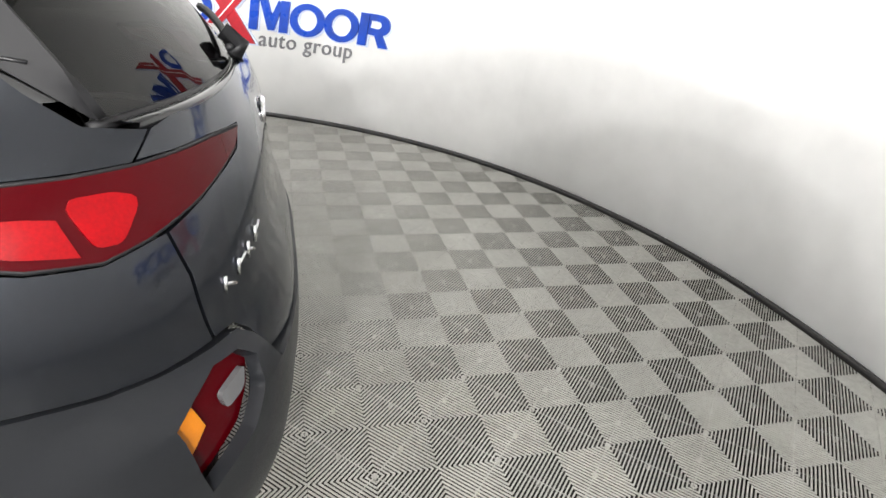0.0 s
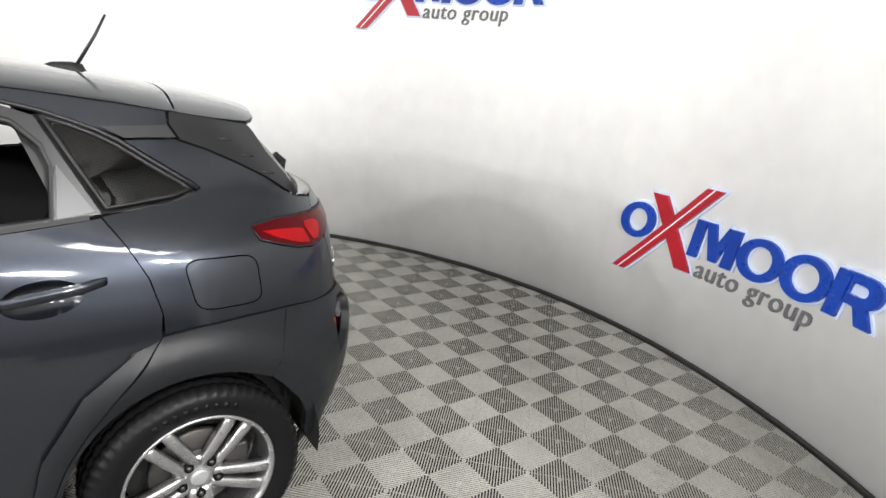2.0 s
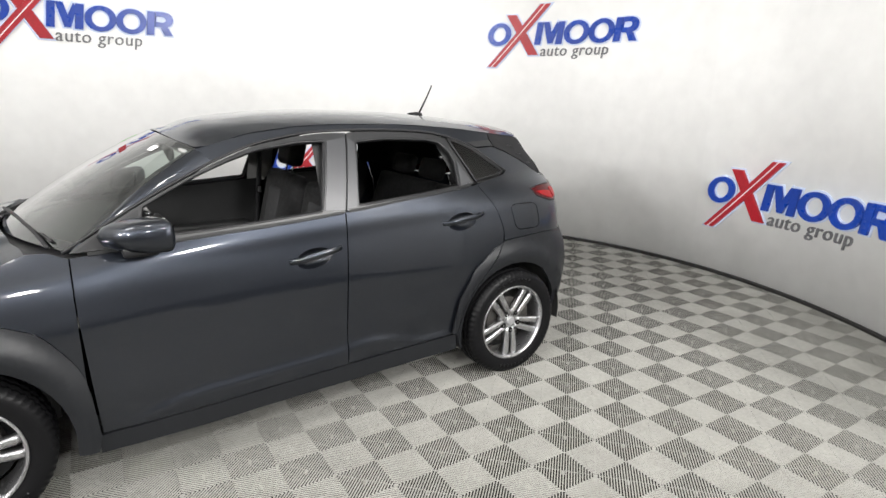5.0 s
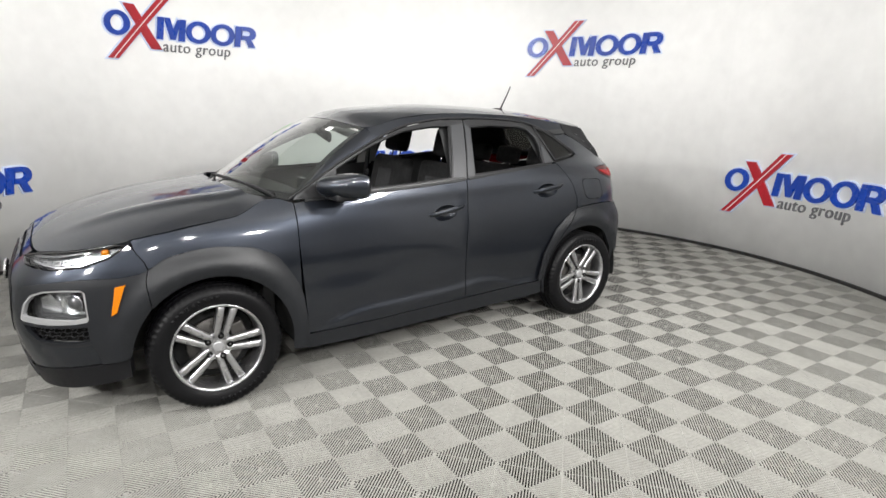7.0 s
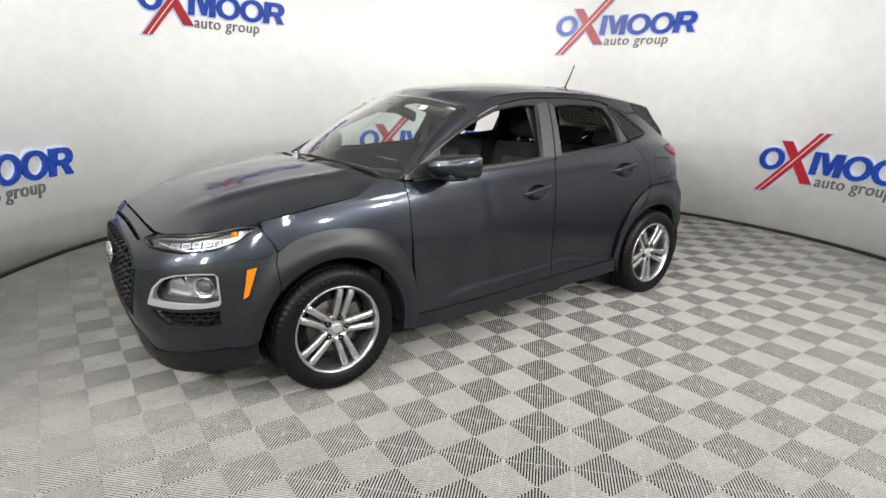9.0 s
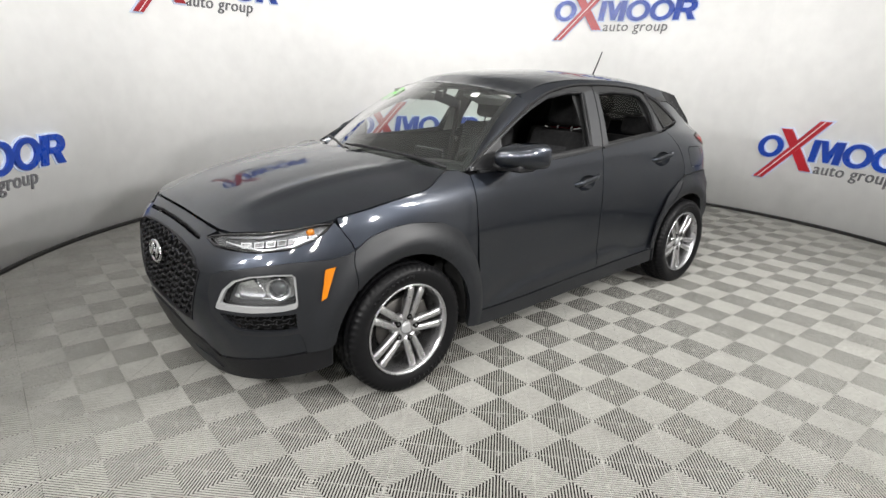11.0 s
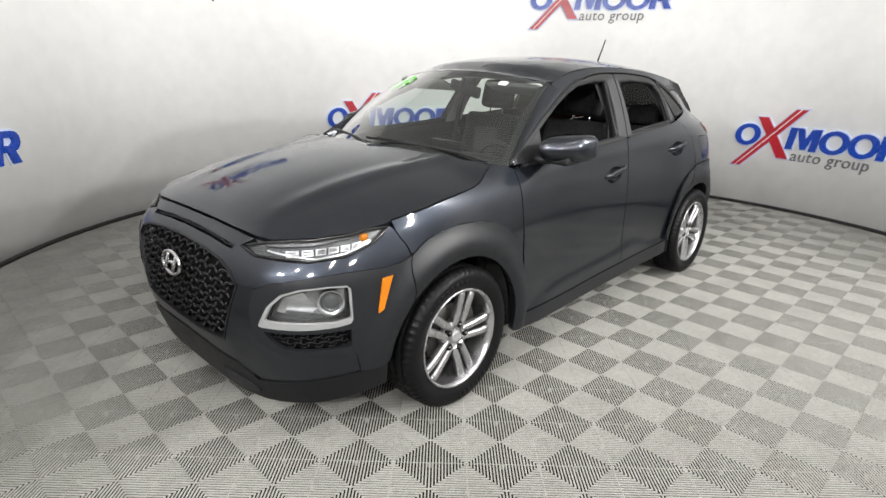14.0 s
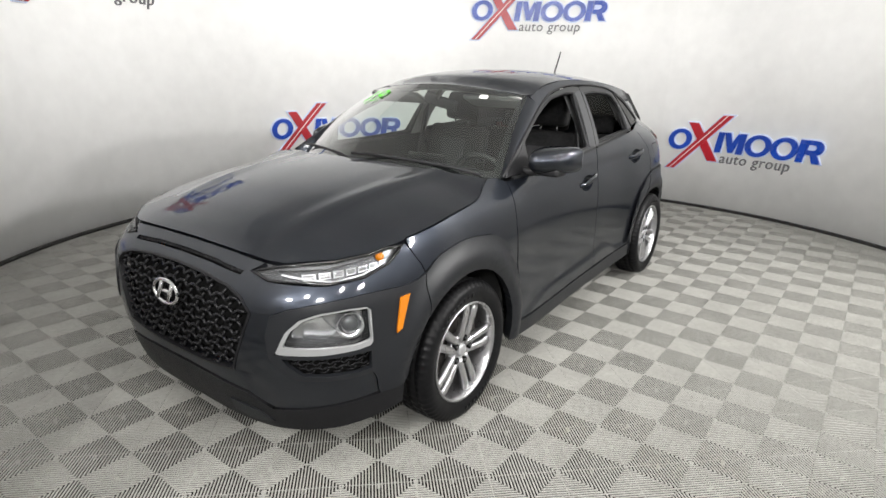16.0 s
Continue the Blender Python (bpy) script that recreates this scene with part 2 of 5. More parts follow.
def panel(loops, fn, step=(0.045, 0.045), flange=0.014, off=0.0, centre=(0, 0, 0.8), back=False):
    """A thin sheet: loops in a plane (the first the outline, the rest holes), cut into a fine grid and laid on the surface fn, with its rim turned inwards."""
    bm = bmesh.new()
    for lp in loops:
        v = [bm.verts.new((a, b, 0)) for a, b in lp]
        for i in range(len(v)):
            bm.edges.new((v[i - 1], v[i]))
    bmesh.ops.triangle_fill(bm, use_beauty=True, use_dissolve=False, edges=bm.edges[:])
    for ax in (0, 1):
        cs = [v.co[ax] for v in bm.verts]
        lo, hi = min(cs), max(cs)
        n = int((hi - lo) / step[ax])
        for k in range(1, n + 1):
            c = lo + (hi - lo) * k / (n + 1)
            no = (1, 0, 0) if ax == 0 else (0, 1, 0)
            at = (c, 0, 0) if ax == 0 else (0, c, 0)
            bmesh.ops.bisect_plane(bm, geom=bm.verts[:] + bm.edges[:] + bm.faces[:], dist=1e-5, plane_co=at, plane_no=no)
    for v in bm.verts:
        v.co = fn(v.co.x, v.co.y)
    bmesh.ops.recalc_face_normals(bm, faces=bm.faces)
    bm.normal_update()
    c = Vector(centre)
    if sum((f.calc_center_median() - c).dot(f.normal) * f.calc_area() for f in bm.faces) < 0:
        bmesh.ops.reverse_faces(bm, faces=bm.faces)
    bm.normal_update()
    if off:
        ns = {v: v.normal.copy() for v in bm.verts}
        for v, q in ns.items():
            v.co += q * off
        bm.normal_update()
    if flange:
        ns = {v: v.normal.copy() for v in bm.verts}
        rim = [e for e in bm.edges if e.is_boundary]
        r = bmesh.ops.extrude_edge_only(bm, edges=rim)
        for e in rim:
            e.smooth = False
        for v in (g for g in r["geom"] if isinstance(g, bmesh.types.BMVert)):
            src = next((w for e in v.link_edges for w in (e.other_vert(v),) if w in ns), None)
            if src:
                v.co -= ns[src] * flange
    bm.faces.layers.int.new("kept")
    return bm


# ---- the studio ----
def wall_pt(deg, r, z):
    a = radians(deg)
    return Vector((WC.x + r * math.cos(a), WC.y + r * math.sin(a), z))


def arc(name, m, a0, a1, r0, r1, z0, z1, n=156):
    bm = bmesh.new()
    rings = [[bm.verts.new(wall_pt(a0 + (a1 - a0) * k / n, r, z)) for r, z in ((r0, z0), (r0, z1), (r1, z1), (r1, z0))] for k in range(n + 1)]
    for a, b in zip(rings, rings[1:]):
        for i in range(4):
            bm.faces.new((a[i], a[i - 1], b[i - 1], b[i]))
    bm.faces.new(rings[0])
    bm.faces.new(rings[-1][::-1])
    return link(name, sharp(bm, 60), m)


A0, A1 = 118, 369
wall = tagged(arc("wall_curved", M_WALL, A0, A1, WR, WR + 0.1, 0.0, WH), "smooth white curved studio wall with soft smudges", "wall", kind="structure")
tagged(arc("baseboard", M_STRIP, A0, A1, WR - 0.014, WR - 0.002, 0.0, 0.034), "thin black rubber strip along the curved wall", "baseboard", kind="structure")
# unseen walls added behind the opening; their grey sets the car's reflections and fill
M_BACK = mat("plain_grey_wall", (0.34, 0.34, 0.335), 0.7, vary=0.05, scale=1.5)
ends = [wall_pt(A0, WR + 0.05, 0), Vector((-2.4, 6.5, 0)), Vector((6.4, 6.5, 0)), Vector((6.4, 0.5, 0)), wall_pt(A1, WR + 0.05, 0)]
for a, b in zip(ends, ends[1:]):
    d = (b - a).normalized()
    bm = bmesh.new()
    box(bm, 0.06, (b - a).length - 0.06, -0.05, 0.05, 0, WH, m=Matrix.Translation(a) @ Matrix.Rotation(math.atan2(d.y, d.x), 4, "Z"))
    tagged(link("wall_back", bm, M_BACK, smooth=False), "unseen plain pale grey wall added to close the room", "wall", kind="structure")
bm = bmesh.new()
box(bm, -5, 7, -5, 7, WH + 0.002, WH + 0.1)
tagged(link("ceiling", bm, M_CEIL, smooth=False), "flat pale grey painted studio ceiling above the car", "ceiling", kind="structure")
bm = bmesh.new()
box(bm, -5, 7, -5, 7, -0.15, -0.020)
tagged(link("floor", bm, M_SLAB, smooth=False), "concrete slab under ribbed floor tiles, coloured near-black for the shade in their gaps", "floor", kind="structure")


def plate(loops, d0, d1, put):
    """A flat shape with thickness, laid on the curved wall by put(u, z, d)."""
    bm = bmesh.new()
    for lp in loops:
        v = [bm.verts.new((a, b, 0)) for a, b in lp]
        for i in range(len(v)):
            bm.edges.new((v[i - 1], v[i]))
    bmesh.ops.triangle_fill(bm, use_beauty=True, use_dissolve=False, edges=bm.edges[:])
    r = bmesh.ops.extrude_face_region(bm, geom=bm.faces[:])
    for g in r["geom"]:
        if isinstance(g, bmesh.types.BMVert):
            g.co.z = 1
    for v in bm.verts:
        v.co = put(v.co.x, v.co.y, d1 if v.co.z > 0.5 else d0)
    return sharp(bm, 30)


def oval(u, z, a, b, lean=0.12, n=40):
    return [(u + a * math.cos(t) + lean * b * math.sin(t), z + b * math.sin(t)) for t in (2 * math.pi * k / n for k in range(n))]


def grow(lp, d):
    """The outline moved outwards by d."""
    n, out = len(lp), []
    s = sum(lp[i - 1][0] * lp[i][1] - lp[i][0] * lp[i - 1][1] for i in range(n))
    sg = 1 if s > 0 else -1
    for i in range(n):
        p, a, b = Vector(lp[i]), Vector(lp[i - 1]), Vector(lp[(i + 1) % n])
        e, f = (p - a).normalized(), (b - p).normalized()
        k = (Vector((e.y, -e.x)) + Vector((f.y, -f.x))) * sg
        out.append(tuple(p + k.normalized() * d / max(0.4, k.length / 2)))
    return out


def split(lp, n=5):
    return [tuple(Vector(lp[i - 1]).lerp(Vector(lp[i]), k / n)) for i in range(len(lp)) for k in range(n)]


def slant(u0, u1, z0, z1, lean=0.14):
    return split([(u0, z0), (u1, z0), (u1 + lean * (z1 - z0), z1), (u0 + lean * (z1 - z0), z1)])


RING = ((0.150, 0.382, 0.138, 0.125), (1.070, 0.380, 0.146, 0.124), (1.360, 0.380, 0.146, 0.124))
STROKE = split([(0.015, 0.02), (0.118, 0.02), (0.748, 0.695), (0.63, 0.695)], 12)
CROSS = [split([(0.235, 0.59), (0.348, 0.59), (0.625, 0.15), (0.508, 0.15)], 6)]
TEXT = bpy.data.curves.new("words", "FONT")
TEXT.size, TEXT.space_character, TEXT.resolution_u, TEXT.offset = 0.172, 1.08, 3, 0.0
t_ob = bpy.data.objects.new("words", TEXT)
scene.collection.objects.link(t_ob)


def letters(body):
    """The letters of a line of text as meshes, each at its place in the line."""
    def shape(text):
        TEXT.body = text
        bpy.context.view_layer.update()
        d = bpy.data.meshes.new_from_object(t_ob)
        return d, max(v.co.x for v in d.vertices)

    out = []
    for k, ch in enumerate(body):
        if ch != " ":
            d, w = shape(ch)
            at = shape(body[:k + 1])[1] - w
            for v in d.vertices:
                v.co.x += at
            out.append(d)
    return out


WORDS = letters("auto group")
bpy.data.objects.remove(t_ob)
wide = max(v.co.x for d in WORDS for v in d.vertices)


def wall_sign(a0, z0, label):
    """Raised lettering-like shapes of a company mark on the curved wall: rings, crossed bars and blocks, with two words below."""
    e = new("wall_sign")
    e.location = wall_pt(a0 - 12.7, WR, z0)
    off = Vector(e.location)

    def put(u, z, d):
        return wall_pt(a0 - math.degrees(u / WR), WR - d, z0 + z) - off

    for u, z, a, b in RING:
        r = part("ring", plate([oval(u, z, a, b), oval(u, z, a - 0.062, b - 0.044)], 0.014, 0.034, put), M_BLUE, e, "bright blue acrylic ring")
        part("backing", plate([oval(u, z, a + 0.014, b + 0.014), oval(u, z, a - 0.074, b - 0.056)], 0.001, 0.0138, put), M_HALO, r, "pale blue backing plate")
    blocks = [slant(0.575, 0.645, 0.262, 0.50), slant(0.825, 0.897, 0.262, 0.50), split([(0.680, 0.50), (0.745, 0.50), (0.775, 0.385), (0.838, 0.50), (0.862, 0.46), (0.790, 0.272), (0.735, 0.272)], 3),
              slant(1.495, 1.568, 0.262, 0.50)]
    for b in blocks:
        r = part("block", plate([b], 0.014, 0.034, put), M_BLUE, e, "blue acrylic block")
        part("backing", plate([grow(b, 0.013)], 0.0015, 0.0138, put), M_HALO, r)
    head = bez([(1.587, 0.350), (1.680, 0.347), (1.743, 0.366), (1.773, 0.412), (1.763, 0.466), (1.713, 0.497), (1.608, 0.502)], 4)
    hole = bez([(1.602, 0.398), (1.668, 0.396), (1.696, 0.408), (1.704, 0.430), (1.686, 0.452), (1.612, 0.455)], 3)
    r = part("block", plate([head, hole], 0.014, 0.034, put), M_BLUE, e, "blue acrylic block with an opening")
    part("backing", plate([grow(head, 0.013)], 0.0012, 0.013, put), M_HALO, r)
    b = split([(1.642, 0.352), (1.713, 0.352), (1.758, 0.262), (1.678, 0.262)], 3)
    r = part("block", plate([b], 0.014, 0.034, put), M_BLUE, e, "blue acrylic block")
    part("backing", plate([grow(b, 0.012)], 0.0018, 0.0134, put), M_HALO, r)
    r = part("bar", plate([STROKE], 0.018, 0.042, put), M_SIGNRED, e, "long slanting red acrylic bar")
    part("backing", plate([grow(STROKE, 0.014)], 0.002, 0.0175, put), M_HALO, r)
    part("stripe", plate([split([(0.060, 0.02), (0.071, 0.02), (0.694, 0.695), (0.682, 0.695)], 12)], 0.0422, 0.0445, put), M_SIGNWHITE, r, "thin white stripe")
    for c in CROSS:
        r = part("bar", plate([c], 0.016, 0.036, put), M_SIGNRED, e, "red acrylic bar")
        part("backing", plate([grow(c, 0.014)], 0.0025, 0.0158, put), M_HALO, r)
    for d in WORDS:
        bm = bmesh.new()
        bm.from_mesh(d)
        r = bmesh.ops.extrude_face_region(bm, geom=bm.faces[:])
        for g in r["geom"]:
            if isinstance(g, bmesh.types.BMVert):
                g.co.z = 1
        for v in bm.verts:
            x, y, z = v.co
            v.co = put(0.64 + x / wide * 0.80 + 0.14 * y, 0.138 + y, 0.016 if z > 0.5 else 0.0)
        part("letter", sharp(bm, 30), M_GREY, e, "grey acrylic letter")
    return tagged(e, label, "sign", "signs on the curved wall")


for i in range(5):
    low = i % 2 == 0
    wall_sign(179.5 + 40 * i, 0.44 if low else 1.97, "raised red and blue sign mounted %s on the curved wall" % ("low" if low else "high"))

M_GLOW = bpy.data.materials.new("lamp_diffuser")
M_GLOW.use_nodes = True
g_n, g_l = nodes(M_GLOW)
g_n["Principled BSDF"].inputs["Emission Color"].default_value = (1, 0.985, 0.965, 1)
g_n["Principled BSDF"].inputs["Emission Strength"].default_value = 6.0
# a housing and ceiling stem for each added lamp, all out of view
for at, target, w, h, _, _ in LAMPS:
    e = new("unseen_flood")
    e.matrix_world = look(at, target)
    bm = bmesh.new()
    for q in ((-w / 2 - 0.03, w / 2 + 0.03, -h / 2 - 0.03, -h / 2), (-w / 2 - 0.03, w / 2 + 0.03, h / 2, h / 2 + 0.03), (-w / 2 - 0.03, -w / 2, -h / 2, h / 2), (w / 2, w / 2 + 0.03, -h / 2, h / 2)):
        box(bm, *q, 0.0, 0.09)
    box(bm, -w / 2 - 0.03, w / 2 + 0.03, -h / 2 - 0.03, h / 2 + 0.03, 0.092, 0.11)
    part("housing", bm, M_BLACK, e, smooth=False)
    bm = bmesh.new()
    box(bm, -w / 2 + 0.002, w / 2 - 0.002, -h / 2 + 0.002, h / 2 - 0.002, 0.012, 0.05)
    part("diffuser", bm, M_GLOW, e, "glowing white diffuser", smooth=False)
    up = e.matrix_world.inverted() @ Vector((at[0], at[1], WH))
    bm = bmesh.new()
    tube(bm, [(0, 0, 0.1), tuple(up)], 0.015, 8)
    part("stem", bm, M_BLACK, e)
    tagged(e, "unseen flood light in a black housing, added to light the studio", "light", "studio flood lights")


# ---- the car: body surfaces, in the car's own frame (x ahead, y to its left, z up) ----
def spline(pts):
    """A smooth function through (x, y) points."""
    xs, ys = np.array([p[0] for p in pts]), np.array([p[1] for p in pts])
    o = np.argsort(xs)
    xs, ys = xs[o], ys[o]
    d = np.gradient(ys, xs)

    def f(x):
        x = min(max(x, xs[0]), xs[-1])
        i = min(max(int(np.searchsorted(xs, x)) - 1, 0), len(xs) - 2)
        h = xs[i + 1] - xs[i]
        t = (x - xs[i]) / h
        a, b = 1 + 2 * t, 3 - 2 * t
        return float(ys[i] * a * (1 - t) ** 2 + d[i] * h * t * (1 - t) ** 2 + ys[i + 1] * b * t * t - d[i + 1] * h * t * t * (1 - t))

    return f


NOSE = spline([(0.15, 2.08), (0.25, 2.115), (0.33, 2.14), (0.45, 2.165), (0.55, 2.168), (0.65, 2.162), (0.70, 2.156), (0.74, 2.136), (0.78, 2.103), (0.82, 2.066), (0.85, 2.038), (0.90, 1.98)])
TAIL = spline([(0.2, -1.90), (0.3, -1.945), (0.45, -1.985), (0.6, -2.005), (0.75, -1.995), (0.84, -1.965), (0.95, -1.95), (1.05, -1.935), (1.12, -1.91), (1.2, -1.86)])
WZ = (0.2, 0.4, 0.6, 0.8, 0.95, 1.06, 1.2)
WX = (-1.75, -1.4, -1.05, -0.7, -0.25, 0.2, 0.6, 0.95, 1.35, 1.75)
WTAB = [spline(list(zip(WX, r))) for r in (
    (0.81, 0.835, 0.825, 0.805, 0.80, 0.81, 0.83, 0.85, 0.855, 0.85), (0.83, 0.85, 0.835, 0.815, 0.812, 0.82, 0.84, 0.865, 0.87, 0.865),
    (0.84, 0.855, 0.835, 0.810, 0.805, 0.81, 0.825, 0.855, 0.87, 0.868), (0.83, 0.85, 0.83, 0.802, 0.795, 0.80, 0.812, 0.84, 0.852, 0.85),
    (0.815, 0.83, 0.808, 0.780, 0.772, 0.777, 0.787, 0.80, 0.805, 0.81), (0.775, 0.79, 0.775, 0.757, 0.750, 0.750, 0.742, 0.722, 0.715, 0.72),
    (0.66, 0.648, 0.68, 0.70, 0.70, 0.69, 0.66, 0.60, 0.55, 0.55))]


SCULPT = spline([(0.86, 0.30), (0.73, 0.345), (0.56, 0.388), (0.24, 0.402), (-0.19, 0.418), (-0.40, 0.438), (-0.52, 0.420), (-0.63, 0.385), (-0.85, 0.375), (-1.0, 0.375)])


def smooth01(t):
    t = min(max(t, 0.0), 1.0)
    return t * t * (3 - 2 * t)


def width(x, z):
    x = min(max(x, -1.75), 1.75)
    w = spline(list(zip(WZ, [f(x) for f in WTAB])))(z)
    if -0.98 < x < 0.85:  # the sculpted lower doors and the crease under the windows
        e = smooth01((x + 0.98) / 0.2) * smooth01((0.85 - x) / 0.2)
        w += 0.010 * e * smooth01((SCULPT(x) - z) / 0.045) - 0.003 * e * math.exp(-((z - SCULPT(x) - 0.03) / 0.05) ** 2)
        w += 0.003 * e * math.exp(-((z - 1.005 + 0.035 * x) / 0.034) ** 2)
    return w


def corner(length, n, m):
    us = np.concatenate((np.linspace(0, 0.93, 60), (1 - np.linspace((1 - 0.93 ** n) ** (1 / m), 0, 60)[1:] ** m) ** (1 / n)))
    cs = np.clip(1 - us ** n, 0, None) ** (1 / m)
    s = np.concatenate(([0], np.cumsum(np.hypot(np.diff(us) * length, np.diff(cs) * 0.85))))
    return s, us, cs


SF, UF, CF = corner(1.26, 4.2, 3.8)
SR, UR, CR = corner(1.12, 4.5, 3.2)


def side(q, z):
    """The lower body: q runs along its outline, from the middle of the nose over the left side (q = x there) to the middle of the tail and round."""
    sg = 1
    if q > 0.9:
        s = q - 0.9
        if s > SF[-1]:
            s, sg = 2 * SF[-1] - s, -1
        x = 0.9 + (NOSE(z) - 0.9) * float(np.interp(s, SF, UF))
        return Vector((x, sg * width(x, z) * float(np.interp(s, SF, CF)), z))
    if q < -0.9:
        s = -0.9 - q
        if s > SR[-1]:
            s, sg = 2 * SR[-1] - s, -1
        x = -0.9 + (TAIL(z) + 0.9) * float(np.interp(s, SR, UR))
        return Vector((x, sg * width(x, z) * float(np.interp(s, SR, CR)), z))
    return Vector((q, width(q, z), z))


def X(x, z):
    if x > 0.9:
        return (0.9 + float(np.interp((x - 0.9) / (NOSE(z) - 0.9), UF, SF)), z)
    if x < -0.9:
        return (-0.9 - float(np.interp((x + 0.9) / (TAIL(z) + 0.9), UR, SR)), z)
    return (x, z)


def FY(y, z):
    """On the nose, by y."""
    s = float(np.interp(-abs(y) / width(1.75, z), -CF, SF))
    return (0.9 + (s if y >= 0 else 2 * SF[-1] - s), z)


def RY(y, z):
    """On the tail, by y."""
    s = float(np.interp(-abs(y) / width(-1.75, z), -CR, SR))
    return (-0.9 - (s if y >= 0 else 2 * SR[-1] - s), z)


def both(half, mid):
    """A loop over both sides from its left half."""
    return half + [(2 * mid - q, z) for q, z in reversed(half) if abs(q - mid) > 1e-6]


FM, RM = 0.9 + SF[-1], -0.9 - SR[-1]
GY = spline([(-1.75, 0.575), (-1.6, 0.62), (-1.35, 0.688), (-1.1, 0.718), (-0.7, 0.737), (-0.25, 0.745), (0.2, 0.744), (0.6, 0.742), (0.88, 0.73)])


def house(x, z):
    """The leaning side of the cabin."""
    d = z - 1.08
    return Vector((x, GY(x) - 0.40 * d - 0.36 * d * abs(d), z))


ZC = spline([(1.0, 1.085), (1.15, 1.072), (1.4, 1.042), (1.7, 0.985), (1.9, 0.925), (2.0, 0.879), (2.04, 0.850), (2.07, 0.828)])
ZE = spline([(0.93, 1.045), (1.0, 1.042), (1.03, 1.033), (1.065, 1.018), (1.10, 1.0), (1.135, 0.984), (1.17, 0.973), (1.24, 0.962), (1.37, 0.945), (1.51, 0.922), (1.648, 0.900), (1.70, 0.889), (1.8, 0.870), (1.9, 0.853), (1.97, 0.841), (2.07, 0.83)])
HN = spline([(0.95, 0.70), (1.03, 0.73), (1.1, 0.77), (1.24, 0.803), (1.6, 0.80), (1.75, 0.75), (1.9, 0.672), (1.97, 0.585), (2.07, 0.40)])
HX = (1.0, 1.03, 1.065, 1.10, 1.135, 1.17, 1.24, 1.37, 1.5, 1.6, 1.645)


def hood_z(x, y):
    r = min(abs(y) / HN(x), 1.1)
    z = ZC(x) - (ZC(x) - ZE(x)) * r ** 2.4
    z += 0.010 * math.exp(-((abs(y) - 0.40 - 0.10 * (1.9 - x)) / 0.05) ** 2) * smooth01((2.0 - x) / 0.3)
    return Vector((x, y, z))


ROOFZ = spline([(0.45, 1.447), (0.25, 1.502), (0.0, 1.534), (-0.26, 1.549), (-0.56, 1.548), (-0.9, 1.533), (-1.27, 1.500), (-1.5, 1.468), (-1.72, 1.432)])
EDGEZ = spline([(0.33, 1.398), (0.1, 1.455), (-0.13, 1.482), (-0.38, 1.490), (-0.66, 1.486), (-0.98, 1.466), (-1.34, 1.425), (-1.6, 1.392)])


def roof(x, y):
    ye = house(x, EDGEZ(x)).y
    r = min(abs(y) / ye, 1.05)
    k = min((y / 0.565) ** 2, 1.1)  # towards the front the roof runs down into the windshield's upper edge
    t = smooth01((x - (0.445 - 0.105 * k - 0.16)) / 0.16)
    return Vector((x, y, (ROOFZ(x) - (ROOFZ(x) - EDGEZ(x)) * r ** 2.6) * (1 - t) + (1.449 - 0.05 * k) * t))


def screen(s, t):
    """The windshield: s across, t upwards."""
    b = Vector((1.115 - 0.27 * s * s, 0.712 * s, 1.045 - 0.024 * s * s))
    e = Vector((0.445 - 0.105 * s * s, 0.565 * s, 1.447 - 0.05 * s * s))
    p = b.lerp(e, t)
    k = math.sin(math.pi * min(max(t, 0), 1))
    return p + Vector((0.012, 0, 0.022)) * k


def rear_glass(s, t):
    b = Vector((-1.874 + 0.166 * s * s, 0.556 * s, 1.150 + 0.008 * s * s))
    e = Vector((-1.615 + 0.075 * s * s, 0.47 * s, 1.412 - 0.02 * s * s))
    return b.lerp(e, t) + Vector((-0.012, 0, 0.008)) * math.sin(math.pi * min(max(t, 0), 1))


CAR = new("car")
CAR.matrix_world = pose(0.036, -0.020, 0, 0, 0, 1.4)
tagged(CAR, "dark grey metallic compact crossover parked on the ribbed floor, windows down", "car")


def sheet(name, loops, fn, m, parent=CAR, label="", gap=0.0011, sg=1, **k):
    """A body panel on surface fn, for the left side or mirrored to the right."""
    if gap:
        loops = [grow(loops[0], -gap)] + [grow(l, gap) for l in loops[1:]]

    def f(a, b):
        p = fn(a, b)
        return Vector((p.x, p.y * sg, p.z))

    c = k.pop("centre", (0, 0, 0.8))
    return part(name, panel(loops, f, centre=c, **k), m, parent, label)


def pts_x(l):
    return [X(x, z) for x, z in l]


# front bumper with the grille, the slot, the lamps and the intakes cut out
LAMP = [FY(0.405, 0.802), FY(0.50, 0.780), X(1.955, 0.775), X(1.84, 0.790), X(1.74, 0.825), X(1.69, 0.858), X(1.657, 0.885), X(1.72, 0.884), X(1.80, 0.868), X(1.90, 0.852), FY(0.53, 0.834), FY(0.46, 0.818)]
GRILLE_H = [FY(0, 0.762), FY(0.2, 0.757), FY(0.34, 0.742), FY(0.42, 0.718), FY(0.468, 0.675), FY(0.44, 0.60), FY(0.40, 0.50), FY(0.372, 0.435), FY(0.2, 0.418), FY(0, 0.412)]
SLOT_H = [FY(0, 0.813), FY(0.2, 0.810), FY(0.375, 0.797), FY(0.372, 0.785), FY(0.2, 0.796), FY(0, 0.799)]
BEZEL = [FY(0.565, 0.535), FY(0.600, 0.62), X(2.05, 0.668), X(2.0, 0.690), X(1.92, 0.697), X(1.86, 0.695), X(1.845, 0.680), X(1.843, 0.56), X(1.852, 0.545), X(1.9, 0.537), X(2.0, 0.532)]
